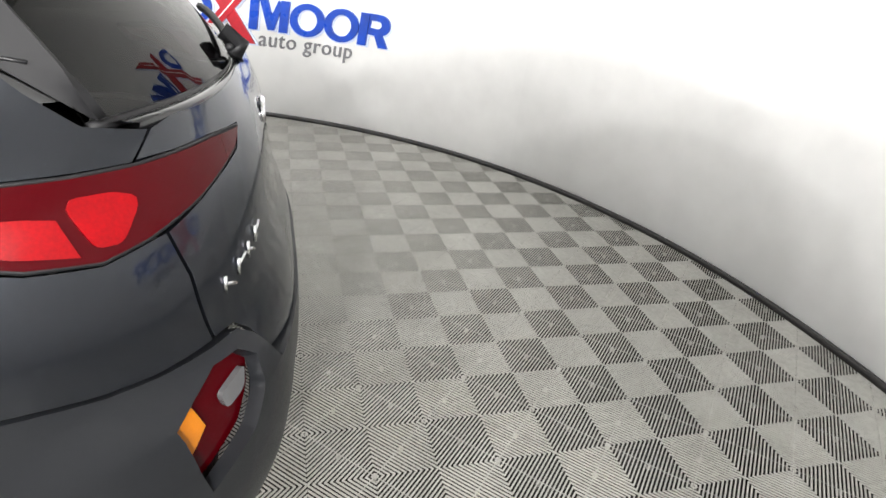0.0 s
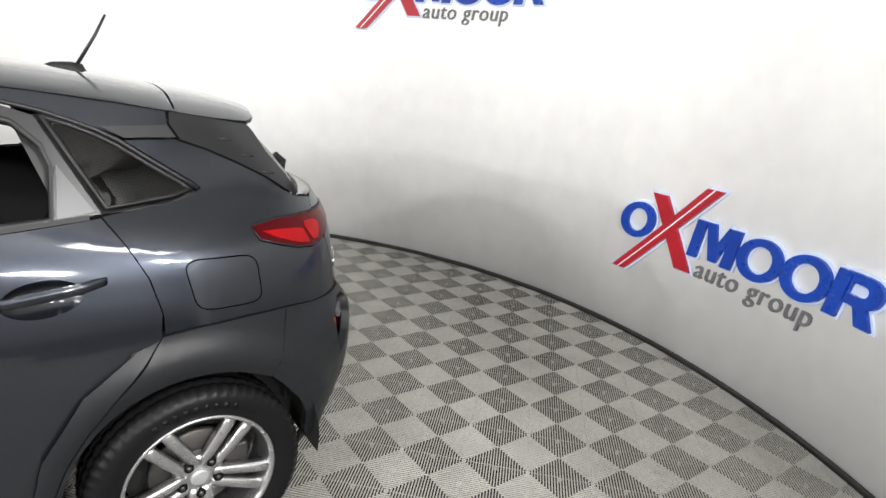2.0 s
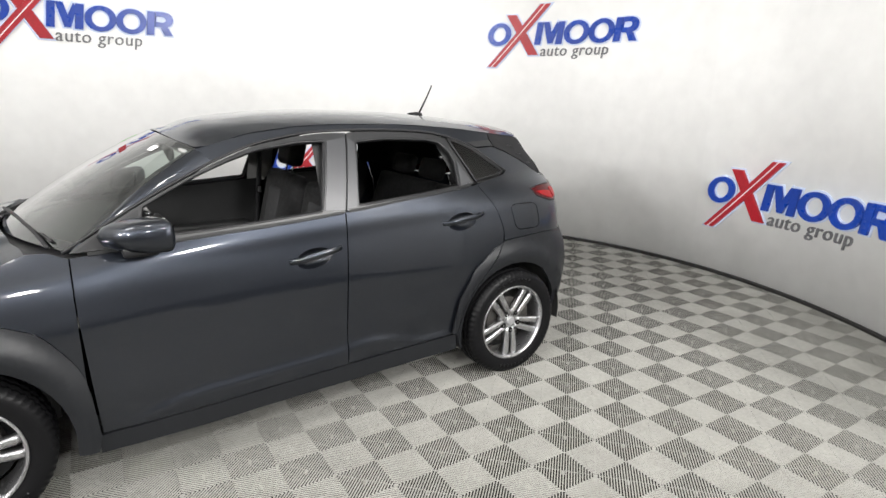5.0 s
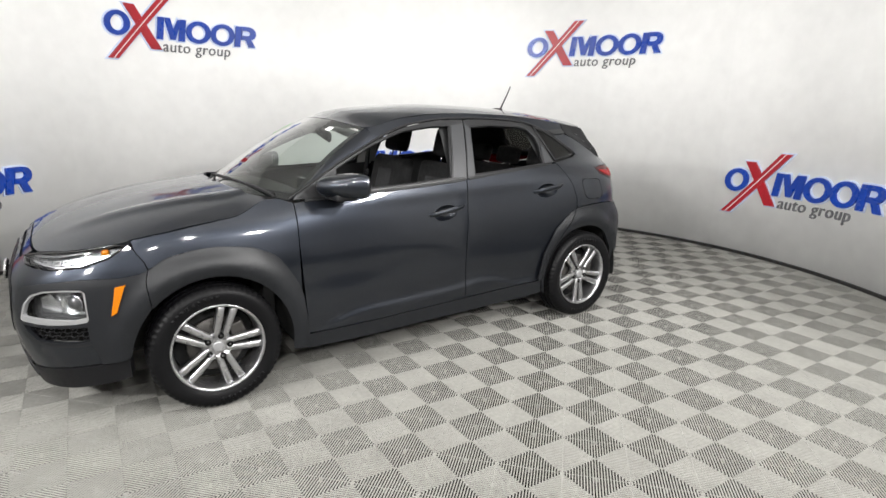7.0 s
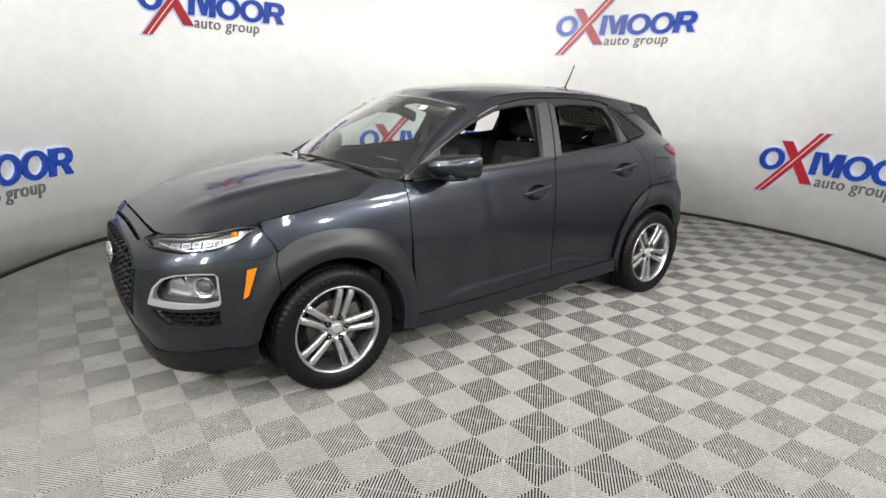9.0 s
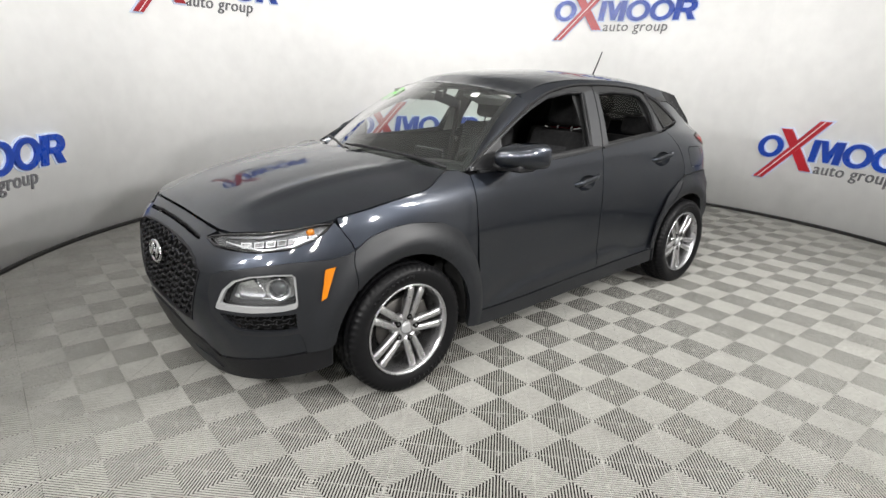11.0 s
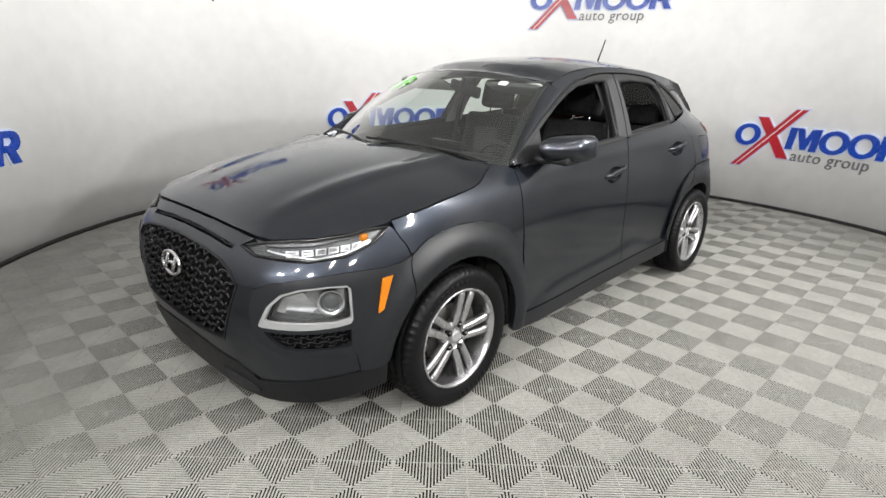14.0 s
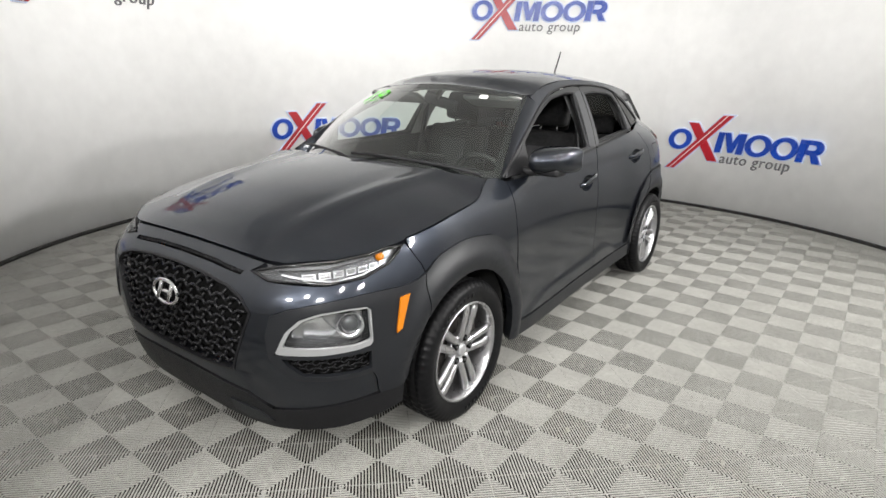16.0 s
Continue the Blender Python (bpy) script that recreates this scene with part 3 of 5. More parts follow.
INTAKE = [FY(0.59, 0.520), X(2.0, 0.518), X(1.92, 0.520), X(1.852, 0.523), X(1.85, 0.455), X(1.9, 0.447), X(2.0, 0.449), FY(0.65, 0.454), FY(0.61, 0.49)]
CREASE = [X(1.592, 0.764), X(1.63, 0.748), X(1.70, 0.738), X(1.78, 0.740), X(1.86, 0.738), X(1.94, 0.730), X(2.02, 0.716), FY(0.60, 0.700), FY(0.55, 0.675)]
UNDER = [FY(0.535, 0.60), FY(0.545, 0.52), FY(0.575, 0.470), FY(0.63, 0.435), X(2.0, 0.428), X(1.9, 0.427), X(1.842, 0.432), X(1.825, 0.40), X(1.812, 0.335)]


def flare(q, z):
    """The side with the wheel arch trims swelling out round the wheels."""
    p = side(q, z)
    d = math.hypot(abs(p.x) - 1.311, z - 0.315)
    k = smooth01((d - 0.375) / 0.055) * smooth01((0.525 - d) / 0.085)
    return Vector((p.x, p.y + math.copysign(0.020 * k, p.y), p.z))


def rear_skin(q, z):
    """The rear bumper: fuller round its corners than the body above it."""
    p = flare(q, z)
    k = smooth01((-1.60 - p.x) / 0.10) * smooth01((abs(p.y) - 0.35) / 0.25) * smooth01((z - 0.30) / 0.2) * smooth01((0.815 - z) / 0.10)
    return p + Vector((-0.022 * k, math.copysign(0.010 * k, p.y), 0))


def mirror_loop(lp, mid):
    return [(2 * mid - q, z) for q, z in reversed(lp)]


top = [FY(0, 0.846), FY(0.15, 0.8455), FY(0.3, 0.842), FY(0.45, 0.831)] + LAMP[:7] + [X(1.6405, 0.865), X(1.6025, 0.80)]
low = [FY(0.70, 0.315), FY(0.52, 0.290), FY(0.42, 0.345), FY(0.2, 0.362), FY(0, 0.365)]
bumper = sheet("front_bumper", [both(top + CREASE + UNDER + low, FM), both(GRILLE_H, FM), both(SLOT_H, FM)], side, M_PAINT, step=(0.03, 0.025), flange=0.03)
for sg in (1, -1):
    clad = CREASE + UNDER + [X(1.74, 0.345), X(1.703, 0.356)] + [X(1.311 + 0.388 * math.cos(radians(a)), 0.315 + 0.388 * math.sin(radians(a))) for a in (8, 14, 20, 26, 32, 38)] + [X(1.596, 0.590)]
    c = sheet("bumper_corner", [clad, BEZEL, INTAKE], flare, M_CLAD, label="dark grained plastic corner trim", sg=sg, off=0.0075, gap=0.0003, flange=0.02, step=(0.03, 0.03))
    am = [X(1.686, 0.708), X(1.728, 0.701), X(1.752, 0.569), X(1.730, 0.582)]
    sheet("side_marker", [am], flare, M_AMBER, c, "amber side marker lens", sg=sg, off=0.016, gap=0, flange=0.012, step=(0.02, 0.02))
lip_h = [FY(0, 0.36), FY(0.2, 0.357), FY(0.41, 0.340), FY(0.51, 0.286), FY(0.69, 0.311), X(1.80, 0.331), X(1.74, 0.341), X(1.703, 0.352), X(1.700, 0.25), X(1.75, 0.235), FY(0.70, 0.205), FY(0.5, 0.185), FY(0.25, 0.178), FY(0, 0.178)]
sheet("lower_lip", [both(lip_h, FM)], side, M_LIP, label="black plastic lower bumper lip", off=0.006, flange=0.08)
sheet("skid_accent", [[FY(0.30, 0.275), FY(0.44, 0.262), FY(0.50, 0.225), FY(0.40, 0.205), FY(0.30, 0.22)]], side, M_CLAD, off=0.012, gap=0)


def deep(fn, d):
    """The surface fn moved inwards, for what lies behind an opening."""
    def f(q, z):
        p = fn(q, z)
        c = Vector((p.x * 0.72, 0, z))
        return p + (c - p).normalized() * d
    return f


# grille: a back plate, black for the unlit depth behind it, and rows of hexagonal webs
g = sheet("grille", [both(GRILLE_H, FM)], deep(side, 0.05), M_VOID, label="black mesh grille", gap=-0.004, flange=0)
inside = both(GRILLE_H, FM)


def within(p, lp):
    c = False
    for i in range(len(lp)):
        a, b = lp[i - 1], lp[i]
        if (a[1] > p[1]) != (b[1] > p[1]) and p[0] < (b[0] - a[0]) * (p[1] - a[1]) / (b[1] - a[1]) + a[0]:
            c = not c
    return c


def mesh_webs(lp, cell, high, fn, d=0.018, r=0.0052):
    bm = bmesh.new()
    q0, q1 = min(p[0] for p in lp), max(p[0] for p in lp)
    z0, z1 = min(p[1] for p in lp), max(p[1] for p in lp)
    f, row, z = deep(fn, d), 0, z0
    while z < z1 + high:
        q = q0 - (cell / 2 if row % 2 else 0)
        while q < q1 + cell:
            a, b = (q, z), (q + cell / 4, z + high / 2)
            for s, e in (((q, z), (q + cell * 0.28, z + high * 0.42)), ((q + cell * 0.28, z + high * 0.42), (q + cell * 0.72, z + high * 0.42)), ((q + cell * 0.72, z + high * 0.42), (q + cell, z)), ((q + cell * 0.28, z + high * 0.42), (q + cell * 0.12, z + high))):
                if within(s, lp) and within(e, lp):
                    tube(bm, [f(*s), f((s[0] + e[0]) / 2, (s[1] + e[1]) / 2), f(*e)], r, 5)
            q += cell
        z += high
        row += 1
    return bm


part("web", mesh_webs(inside, 0.078, 0.040, side, 0.012, 0.0062), M_LIP, g, "dark plastic honeycomb web")
sheet("grille_rim", [both([FY(*p) for p in ((0, 0.770), (0.2, 0.765), (0.345, 0.75), (0.43, 0.723), (0.478, 0.675), (0.45, 0.60), (0.41, 0.50), (0.38, 0.427), (0.2, 0.410), (0, 0.404))], FM), both(GRILLE_H, FM)], side, M_LIP, g, "satin black grille rim", off=0.003, gap=0, flange=0.02)
em = new("emblem")
em.parent = g
em.location, em.rotation_euler = side(FM, 0.655) + Vector((0.014, 0, 0)), (0, radians(-6), 0)
ring = bmesh.new()
tube(ring, [(0, 0.086 * math.cos(t), 0.046 * math.sin(t)) for t in (2 * math.pi * k / 40 for k in range(40))], 0.0085, 8, True)
part("emblem_ring", ring, M_CHROME, em, "chrome oval ring")
bm = bmesh.new()
for y, k in ((0.037, 1), (-0.037, -1)):
    tube(bm, [(0, y - 0.015, -0.036), (0.003, y, 0), (0, y + 0.013, 0.036)], 0.0105, 6)
tube(bm, [(0, -0.036, -0.003), (0.003, 0, 0.003), (0, 0.036, 0.005)], 0.0085, 6)
part("emblem_bars", bm, M_CHROME, em)
s_loop = both(SLOT_H, FM)
s = sheet("upper_slot", [s_loop], deep(side, 0.022), M_BLACK, label="narrow black mesh slot", gap=-0.003, flange=0)
part("web", mesh_webs(s_loop, 0.022, 0.011, side, 0.008, 0.0017), M_LIP, s)

# hood
hl = [(x, -(side(*X(x, ZE(x))).y - 0.002)) for x in HX]
for q in LAMP[6:11] + [FY(0.45, 0.835), FY(0.3, 0.846), FY(0.15, 0.8495), FY(0, 0.850)]:
    p = side(*q)
    hl.append((p.x - 0.002, -p.y if abs(p.y) > 1e-4 else 0.0))
hl = [(1.115, 0), (1.095, -0.3), (1.05, -0.55), (1.01, -0.66)] + hl
HOOD = hl + [(x, -y) for x, y in reversed(hl) if abs(y) > 1e-6]
sheet("hood", [HOOD], hood_z, M_PAINT, step=(0.03, 0.03), flange=0.02)
cowl = panel([[(1.16, 0), (1.14, -0.3), (1.07, -0.56), (0.98, -0.70), (0.84, -0.70), (0.92, -0.56), (1.02, -0.3), (1.05, 0), (1.02, 0.3), (0.92, 0.56), (0.84, 0.70), (0.98, 0.70), (1.07, 0.56), (1.14, 0.3)]], lambda x, y: Vector((x, y, 1.028 - 0.02 * (y / 0.7) ** 2)), flange=0.01)
part("cowl", cowl, M_BLACK, CAR, "black plastic cowl under the windshield")

# windshield, roof, rear glass, spoiler
arc_s = [(-1 + 2 * k / 16, 0.0) for k in range(17)] + [(1 - 2 * k / 16, 1.0) for k in range(17)]
ws = sheet("windshield", [arc_s], screen, M_WINDSHIELD, gap=0, step=(0.12, 0.1), flange=0.005, label="clear raked windshield glass")
ws.visible_shadow = False
top_band = [(-0.97 + 1.94 * k / 12, 0.925 + 0.02 * abs(k - 6) / 6) for k in range(13)] + [(0.985 - 1.97 * k / 12, 0.998) for k in range(13)]
sheet("shade_band", [top_band], screen, M_GLOSSBLACK, ws, gap=0, off=-0.004, flange=0, step=(0.12, 0.05))
for sg in (1, -1):
    sheet("shade_band", [[(0.955, 0.0), (0.995, 0.0), (0.995, 0.99), (0.945, 0.99)]], screen, M_GLOSSBLACK, ws, gap=0, off=-0.004, flange=0, step=(0.1, 0.06), sg=sg)
sheet("shade_band", [[(-0.97 + 1.94 * k / 12, 0.0) for k in range(13)] + [(0.97 - 1.94 * k / 12, 0.07) for k in range(13)]], screen, M_GLOSSBLACK, ws, gap=0, off=-0.004, flange=0, step=(0.12, 0.05))
rl = [(0.43, 0), (0.425, -0.2), (0.395, -0.4), (0.345, -0.545)] + [(x, -house(x, EDGEZ(x)).y + 0.004) for x in (0.25, 0.1, -0.13, -0.38, -0.66, -0.98, -1.30)] + [(-1.345, -0.50), (-1.36, -0.3), (-1.365, 0)]
sheet("roof", [rl + [(x, -y) for x, y in reversed(rl) if abs(y) > 1e-6]], roof, M_PAINT, step=(0.07, 0.07), flange=0.015)
sp = [(-1.372, 0), (-1.366, -0.3), (-1.352, -0.47), (-1.335, -0.503), (-1.40, -0.498), (-1.47, -0.487), (-1.54, -0.470), (-1.585, -0.452), (-1.625, -0.40), (-1.665, -0.2), (-1.68, 0)]
sheet("roof_spoiler", [sp + [(x, -y) for x, y in reversed(sp) if abs(y) > 1e-6]], lambda x, y: roof(max(x, -1.6), y) + Vector((x - max(x, -1.6), 0, -0.25 * (max(x, -1.6) - x) + 0.004 * smooth01((-1.38 - x) / 0.2))), M_PAINT, step=(0.04, 0.05), flange=0.016)
rg = sheet("rear_glass", [[(-1 + 2 * k / 16, 0.0) for k in range(17)] + [(1 - 2 * k / 16, 1.0) for k in range(17)]], rear_glass, M_TINT, gap=0, step=(0.12, 0.12), flange=0.004, label="dark tinted rear window")
rg.visible_shadow = False
part("window_seal", tube(bmesh.new(), [rear_glass(-1 + k / 12, 0.0) + Vector((-0.004, 0, -0.004)) for k in range(25)], 0.009, 6), M_BLACK, CAR, "black rubber seal under the rear window")
bm = bmesh.new()
tube(bm, [(-1.885, 0.015, 1.16), (-1.90, 0.0, 1.185), (-1.86, 0.0, 1.215)], 0.020, 8)
arm = [rear_glass(q, t) + Vector((-0.016, 0, 0.012)) for q, t in ((0.03, 0.06), (-0.2, 0.13), (-0.45, 0.19), (-0.62, 0.21))]
tube(bm, bez(arm, 4), 0.010, 6)
part("rear_wiper", bm, M_BLACK, CAR, "black rear wiper arm and blade")
bm = bmesh.new()
prof = [(-1.04, 1.516), (-1.075, 1.532), (-1.13, 1.537), (-1.165, 1.532), (-1.178, 1.508)]
rings = []
for x, z in prof:
    h = 0.024 * (1 - abs((x + 1.11) / 0.075) ** 3) + 0.004
    rings.append([bm.verts.new((x, h * math.cos(a), 1.50 + (z - 1.50) * max(0.0, math.sin(a)))) for a in (math.pi * j / 8 for j in range(9))])
for a, b in zip(rings, rings[1:]):
    for j in range(8):
        bm.faces.new((a[j], a[j + 1], b[j + 1], b[j]))
bm.faces.new(rings[0])
bm.faces.new(rings[-1][::-1])
an = part("antenna", bm, M_BLACK, CAR, "black antenna base with a raked mast")
bm = bmesh.new()
tube(bm, [(-1.150, 0, 1.53), (-1.208, 0, 1.63), (-1.245, 0, 1.705)], lambda t: 0.0062 - 0.0018 * t, 8)
part("mast", bm, M_BLACK, an)

# tailgate, rear bumper
TLAMP = [X(-1.503, 1.106), X(-1.526, 1.069), X(-1.58, 1.051), X(-1.66, 1.026), X(-1.735, 1.014), X(-1.785, 1.025), RY(0.615, 1.034), RY(0.56, 1.048), RY(0.50, 1.064), RY(0.41, 1.082), RY(0.355, 1.104), RY(0.46, 1.115), RY(0.54, 1.115), X(-1.77, 1.114), X(-1.70, 1.115), X(-1.60, 1.117)]
gate = [RY(0, 1.158), RY(0.3, 1.158), RY(0.49, 1.158), RY(0.53, 1.150), RY(0.585, 1.119), RY(0.54, 1.118), RY(0.46, 1.118), RY(0.345, 1.107), RY(0.40, 1.078), RY(0.50, 1.060), RY(0.56, 1.044), RY(0.622, 1.024), RY(0.620, 0.95), RY(0.622, 0.88), RY(0.620, 0.828), RY(0.58, 0.826), RY(0.555, 0.795), RY(0.528, 0.725), RY(0.4, 0.703), RY(0, 0.698)]
tg = sheet("tailgate", [both(gate, RM)], side, M_PAINT, step=(0.05, 0.04))
bm = bmesh.new()
rows = []
for k in range(33):
    q = -1 + k / 16
    a, b = side(*RY(0.533 * q, 1.1575)), rear_glass(q * 0.975, 0.0)
    rows.append([bm.verts.new(v) for v in (a + Vector((0.004, 0, -0.010)), a + Vector((0.001, 0, 0.0005)), a.lerp(b, 0.5) + Vector((0, 0, 0.003)), b + Vector((0.012, 0, -0.006)))])
for a, b in zip(rows, rows[1:]):
    for j in range(3):
        bm.faces.new((a[j], a[j + 1], b[j + 1], b[j]))
part("tailgate_ledge", bm, M_GLOSSBLACK, tg, "black strip below the rear window")
bm = bmesh.new()
for k in range(4):
    z = 0.898 + 0.010 * k
    p, n = side(*RY(0.575 - 0.042 * k, z)), side(*RY(0.545 - 0.042 * k, z))
    tube(bm, [p + Vector((-0.003, 0, -0.014)), p + Vector((-0.004, -0.004, 0.016))], 0.0042, 5)
    tube(bm, [p + Vector((-0.003, -0.006, 0.0)), n + Vector((-0.003, 0, 0.014 if k % 2 else -0.012))], 0.0038, 5)
part("badge", bm, M_CHROME, tg, "small chrome badge bars")
bm = bmesh.new()
cyl(bm, 0.05, 0.045, 0.012, pose(-1.940, 0, 1.040, 0, -90) @ Matrix.Diagonal((0.6, 1.3, 1, 1)), 32)
part("badge", bm, M_CHROME, tg, "oval chrome badge")
arch_r = [(-1.311 + 0.374 * math.cos(radians(a)), 0.315 + 0.388 * math.sin(radians(a))) for a in (126, 140, 152, 164, 176)]
rb = pts_x([(-1.592, 0.8485), (-1.65, 0.8415), (-1.72, 0.8295), (-1.78, 0.8245)]) + [RY(0.632, 0.820), RY(0.584, 0.818), RY(0.560, 0.790), RY(0.534, 0.718), RY(0.4, 0.697), RY(0, 0.692)]
rb = rb[::-1]
rb += pts_x([(-1.572, 0.72), (-1.537, 0.630)]) + pts_x(arch_r[1:]) + pts_x([(-1.706, 0.30), (-1.75, 0.285)]) + [RY(0.66, 0.27), RY(0.4, 0.25), RY(0, 0.24)]
CLUSTER = [X(-1.781, 0.738), X(-1.81, 0.764), RY(0.648, 0.792), RY(0.605, 0.788), RY(0.585, 0.762), RY(0.605, 0.70), RY(0.634, 0.645), X(-1.815, 0.582), X(-1.803, 0.640)]
rbp = sheet("rear_bumper", [both(rb, RM), CLUSTER, mirror_loop(CLUSTER, RM)], rear_skin, M_CLAD, label="dark grey grained plastic rear bumper", off=0.006, flange=0.03)
rb_low = [RY(0, 0.236), RY(0.4, 0.246), RY(0.66, 0.266), X(-1.75, 0.281), X(-1.706, 0.296), X(-1.71, 0.23), RY(0.6, 0.2), RY(0, 0.19)]
sheet("rear_valance", [both(rb_low, RM)], deep(side, 0.02), M_LIP, off=0.0)

# ---- both sides ----
CLAD_F = bez([(0.845, 0.30), (0.858, 0.457), (0.885, 0.591), (0.978, 0.743), (1.06, 0.795), (1.141, 0.823), (1.323, 0.840), (1.493, 0.816), (1.588, 0.764)], 4)
ARCH_F = [(1.311 + 0.388 * math.cos(radians(a)), 0.315 + 0.388 * math.sin(radians(a))) for a in range(44, 196, 8)]
CLAD_R = [(-0.866, 0.345), (-0.912, 0.534), (-1.018, 0.699), (-1.150, 0.803)]
ARCH_R = [(-1.311 + 0.374 * math.cos(radians(a)), 0.315 + 0.388 * math.sin(radians(a))) for a in range(-12, 128, 8)]
DOOR_REAR = [(-1.105, 1.155), (-1.15, 1.09), (-1.197, 1.0), (-1.223, 0.90), (-1.216, 0.83), (-1.17, 0.765), (-1.09, 0.68), (-1.02, 0.59), (-0.965, 0.50), (-0.925, 0.40), (-0.90, 0.338)]
BELT = spline([(0.86, 1.018), (0.6, 1.030), (0.376, 1.042), (0.0, 1.060), (-0.29, 1.080), (-0.7, 1.114), (-1.0, 1.143), (-1.105, 1.153), (-1.3, 1.178), (-1.375, 1.205)])
TOPLINE = bez([(0.882, 1.031), (0.75, 1.107), (0.575, 1.203), (0.36, 1.304), (0.25, 1.350), (0.1, 1.402), (-0.05, 1.432), (-0.2, 1.451), (-0.37, 1.457), (-0.608, 1.456), (-0.916, 1.433), (-1.122, 1.368), (-1.25, 1.288), (-1.372, 1.207)], 3)
TLINE = spline(TOPLINE)



def ellipse(cx, cz, a, b, lean=0.0, n=28):
    return [(cx + a * math.cos(t), cz + b * math.sin(t) + lean * a * math.cos(t)) for t in (2 * math.pi * k / n for k in range(n))]


def rounded(pts, r=0.25, k=4):
    """A polygon with its corners rounded off."""
    out, n = [], len(pts)
    for i in range(n):
        p, a, b = Vector(pts[i]), Vector(pts[i - 1]), Vector(pts[(i + 1) % n])
        s, e = p.lerp(a, r), p.lerp(b, r)
        out += [tuple(s.lerp(p, t).lerp(p.lerp(e, t), t)) for t in (j / k for j in range(k + 1))]
    return out


def car_side(sg):
    def sh(name, loops, fn, m, parent=CAR, label="", **k):
        return sheet(name, loops, fn, m, parent, label, sg=sg, **k)

    # fender
    fen = [(0.8655, 0.80), (0.8635, 1.014), (0.93, 1.04)] + [(x, ZE(x)) for x in HX] + [(1.638, 0.865), (1.600, 0.80), (1.589, 0.769)] + [p for p in CLAD_F[::-1] if p[1] > 0.5 and p[0] < 1.58]
    sh("fender", [pts_x(fen)], side, M_PAINT, step=(0.03, 0.02))
    # arch and sill trims
    fa = CLAD_F + [(1.594, 0.592)] + ARCH_F + [(0.926, 0.235), (0.86, 0.235)]
    sh("arch_trim", [pts_x(fa)], flare, M_CLAD, label="dark grained plastic wheel arch trim", off=0.008, gap=0.0006, flange=0.05, step=(0.022, 0.022))
    ra = [(-1.219, 0.838), (-1.305, 0.847), (-1.45, 0.853), (-1.59, 0.850), (-1.57, 0.72), (-1.535, 0.632)] + ARCH_R[::-1][1:] + [(-0.93, 0.236), (-0.905, 0.33)] + [(-0.927, 0.40), (-0.967, 0.50), (-1.022, 0.59), (-1.092, 0.68), (-1.172, 0.765)]
    sh("arch_trim", [pts_x(ra)], flare, M_CLAD, label="dark grained plastic wheel arch trim", off=0.008, gap=0.0008, flange=0.05, step=(0.022, 0.022))
    sh("sill_trim", [[(0.855, 0.297), (0.375, 0.292), (-0.25, 0.308), (-0.9, 0.332), (-0.91, 0.24), (-0.3, 0.215), (0.4, 0.205), (0.855, 0.215)]], side, M_CLAD, label="dark grained plastic sill trim", off=0.006, flange=0.07)
    # doors
    for front in (True, False):
        if front:
            loop = [(0.838, 0.302), (0.850, 0.54), (0.862, 0.80), (0.860, 1.014)] + [(x, BELT(x)) for x in (0.6, 0.376, 0.2, 0.0, -0.15, -0.285)] + [(-0.280, 0.95), (-0.262, 0.70), (-0.250, 0.50), (-0.246, 0.312), (0.05, 0.302), (0.375, 0.296)]
            hx, hz, lean = -0.115, 0.895, -0.15
            frame = [(0.862, 1.030)] + [(p[0], p[1] - 0.004) for p in TOPLINE if -0.36 < p[0] < 0.84] + [(-0.383, 1.449), (-0.290, 1.082), (-0.1, 1.071), (0.3, 1.050), (0.6, 1.035)]
            hole = [(0.618, 1.058), (0.592, 1.178), (0.48, 1.234), (0.36, 1.290), (0.21, 1.346), (0.09, 1.383), (-0.12, 1.410), (-0.262, 1.413), (-0.175, 1.090), (0.1, 1.073), (0.35, 1.061)]
            pillar = [(-0.288, 1.092), (-0.186, 1.096), (-0.270, 1.412), (-0.374, 1.428)]
        else:
            loop = [(-0.2495, 0.314), (-0.2535, 0.50), (-0.2655, 0.70), (-0.2835, 0.95), (-0.2885, 1.081)] + [(x, BELT(x)) for x in (-0.5, -0.7, -0.85, -1.0)] + DOOR_REAR + [(-0.6, 0.325)]
            hx, hz, lean = -0.965, 0.985, -0.14
            frame = [(-0.2935, 1.085), (-0.3865, 1.449)] + [(p[0], p[1] - 0.004) for p in TOPLINE if -0.97 < p[0] < -0.40] + [(-0.985, 1.406), (-1.112, 1.158), (-0.7, 1.118)]
            hole = [(-0.362, 1.102), (-0.425, 1.405), (-0.6, 1.416), (-0.86, 1.404), (-0.935, 1.388), (-0.995, 1.33), (-1.012, 1.28), (-1.000, 1.148), (-0.7, 1.124)]
            pillar = [(-0.299, 1.096), (-0.3865, 1.425), (-0.417, 1.400), (-0.354, 1.102)]
        cup = ellipse(hx + 0.010, hz - 0.012, 0.088, 0.046, lean * 0.6)
        d = sh("front_door" if front else "rear_door", [pts_x(loop), pts_x(cup)], side, M_PAINT, step=(0.04, 0.013))

        def bowl(q, z, c=(hx + 0.010, hz - 0.012)):
            p = side(q, z)
            x = p.x
            r = ((x - c[0]) / 0.09) ** 2 + ((z - c[1] - lean * 0.6 * (x - c[0])) / 0.0475) ** 2
            return p - Vector((0, 0.042 * max(0.0, 1 - r) ** 0.8, 0))

        h = sh("door_handle", [pts_x(cup)], bowl, M_PAINT, d, "dark painted pull handle over a shallow cup", gap=-0.002, flange=0, step=(0.012, 0.008))
        bm = bmesh.new()
        rows = []
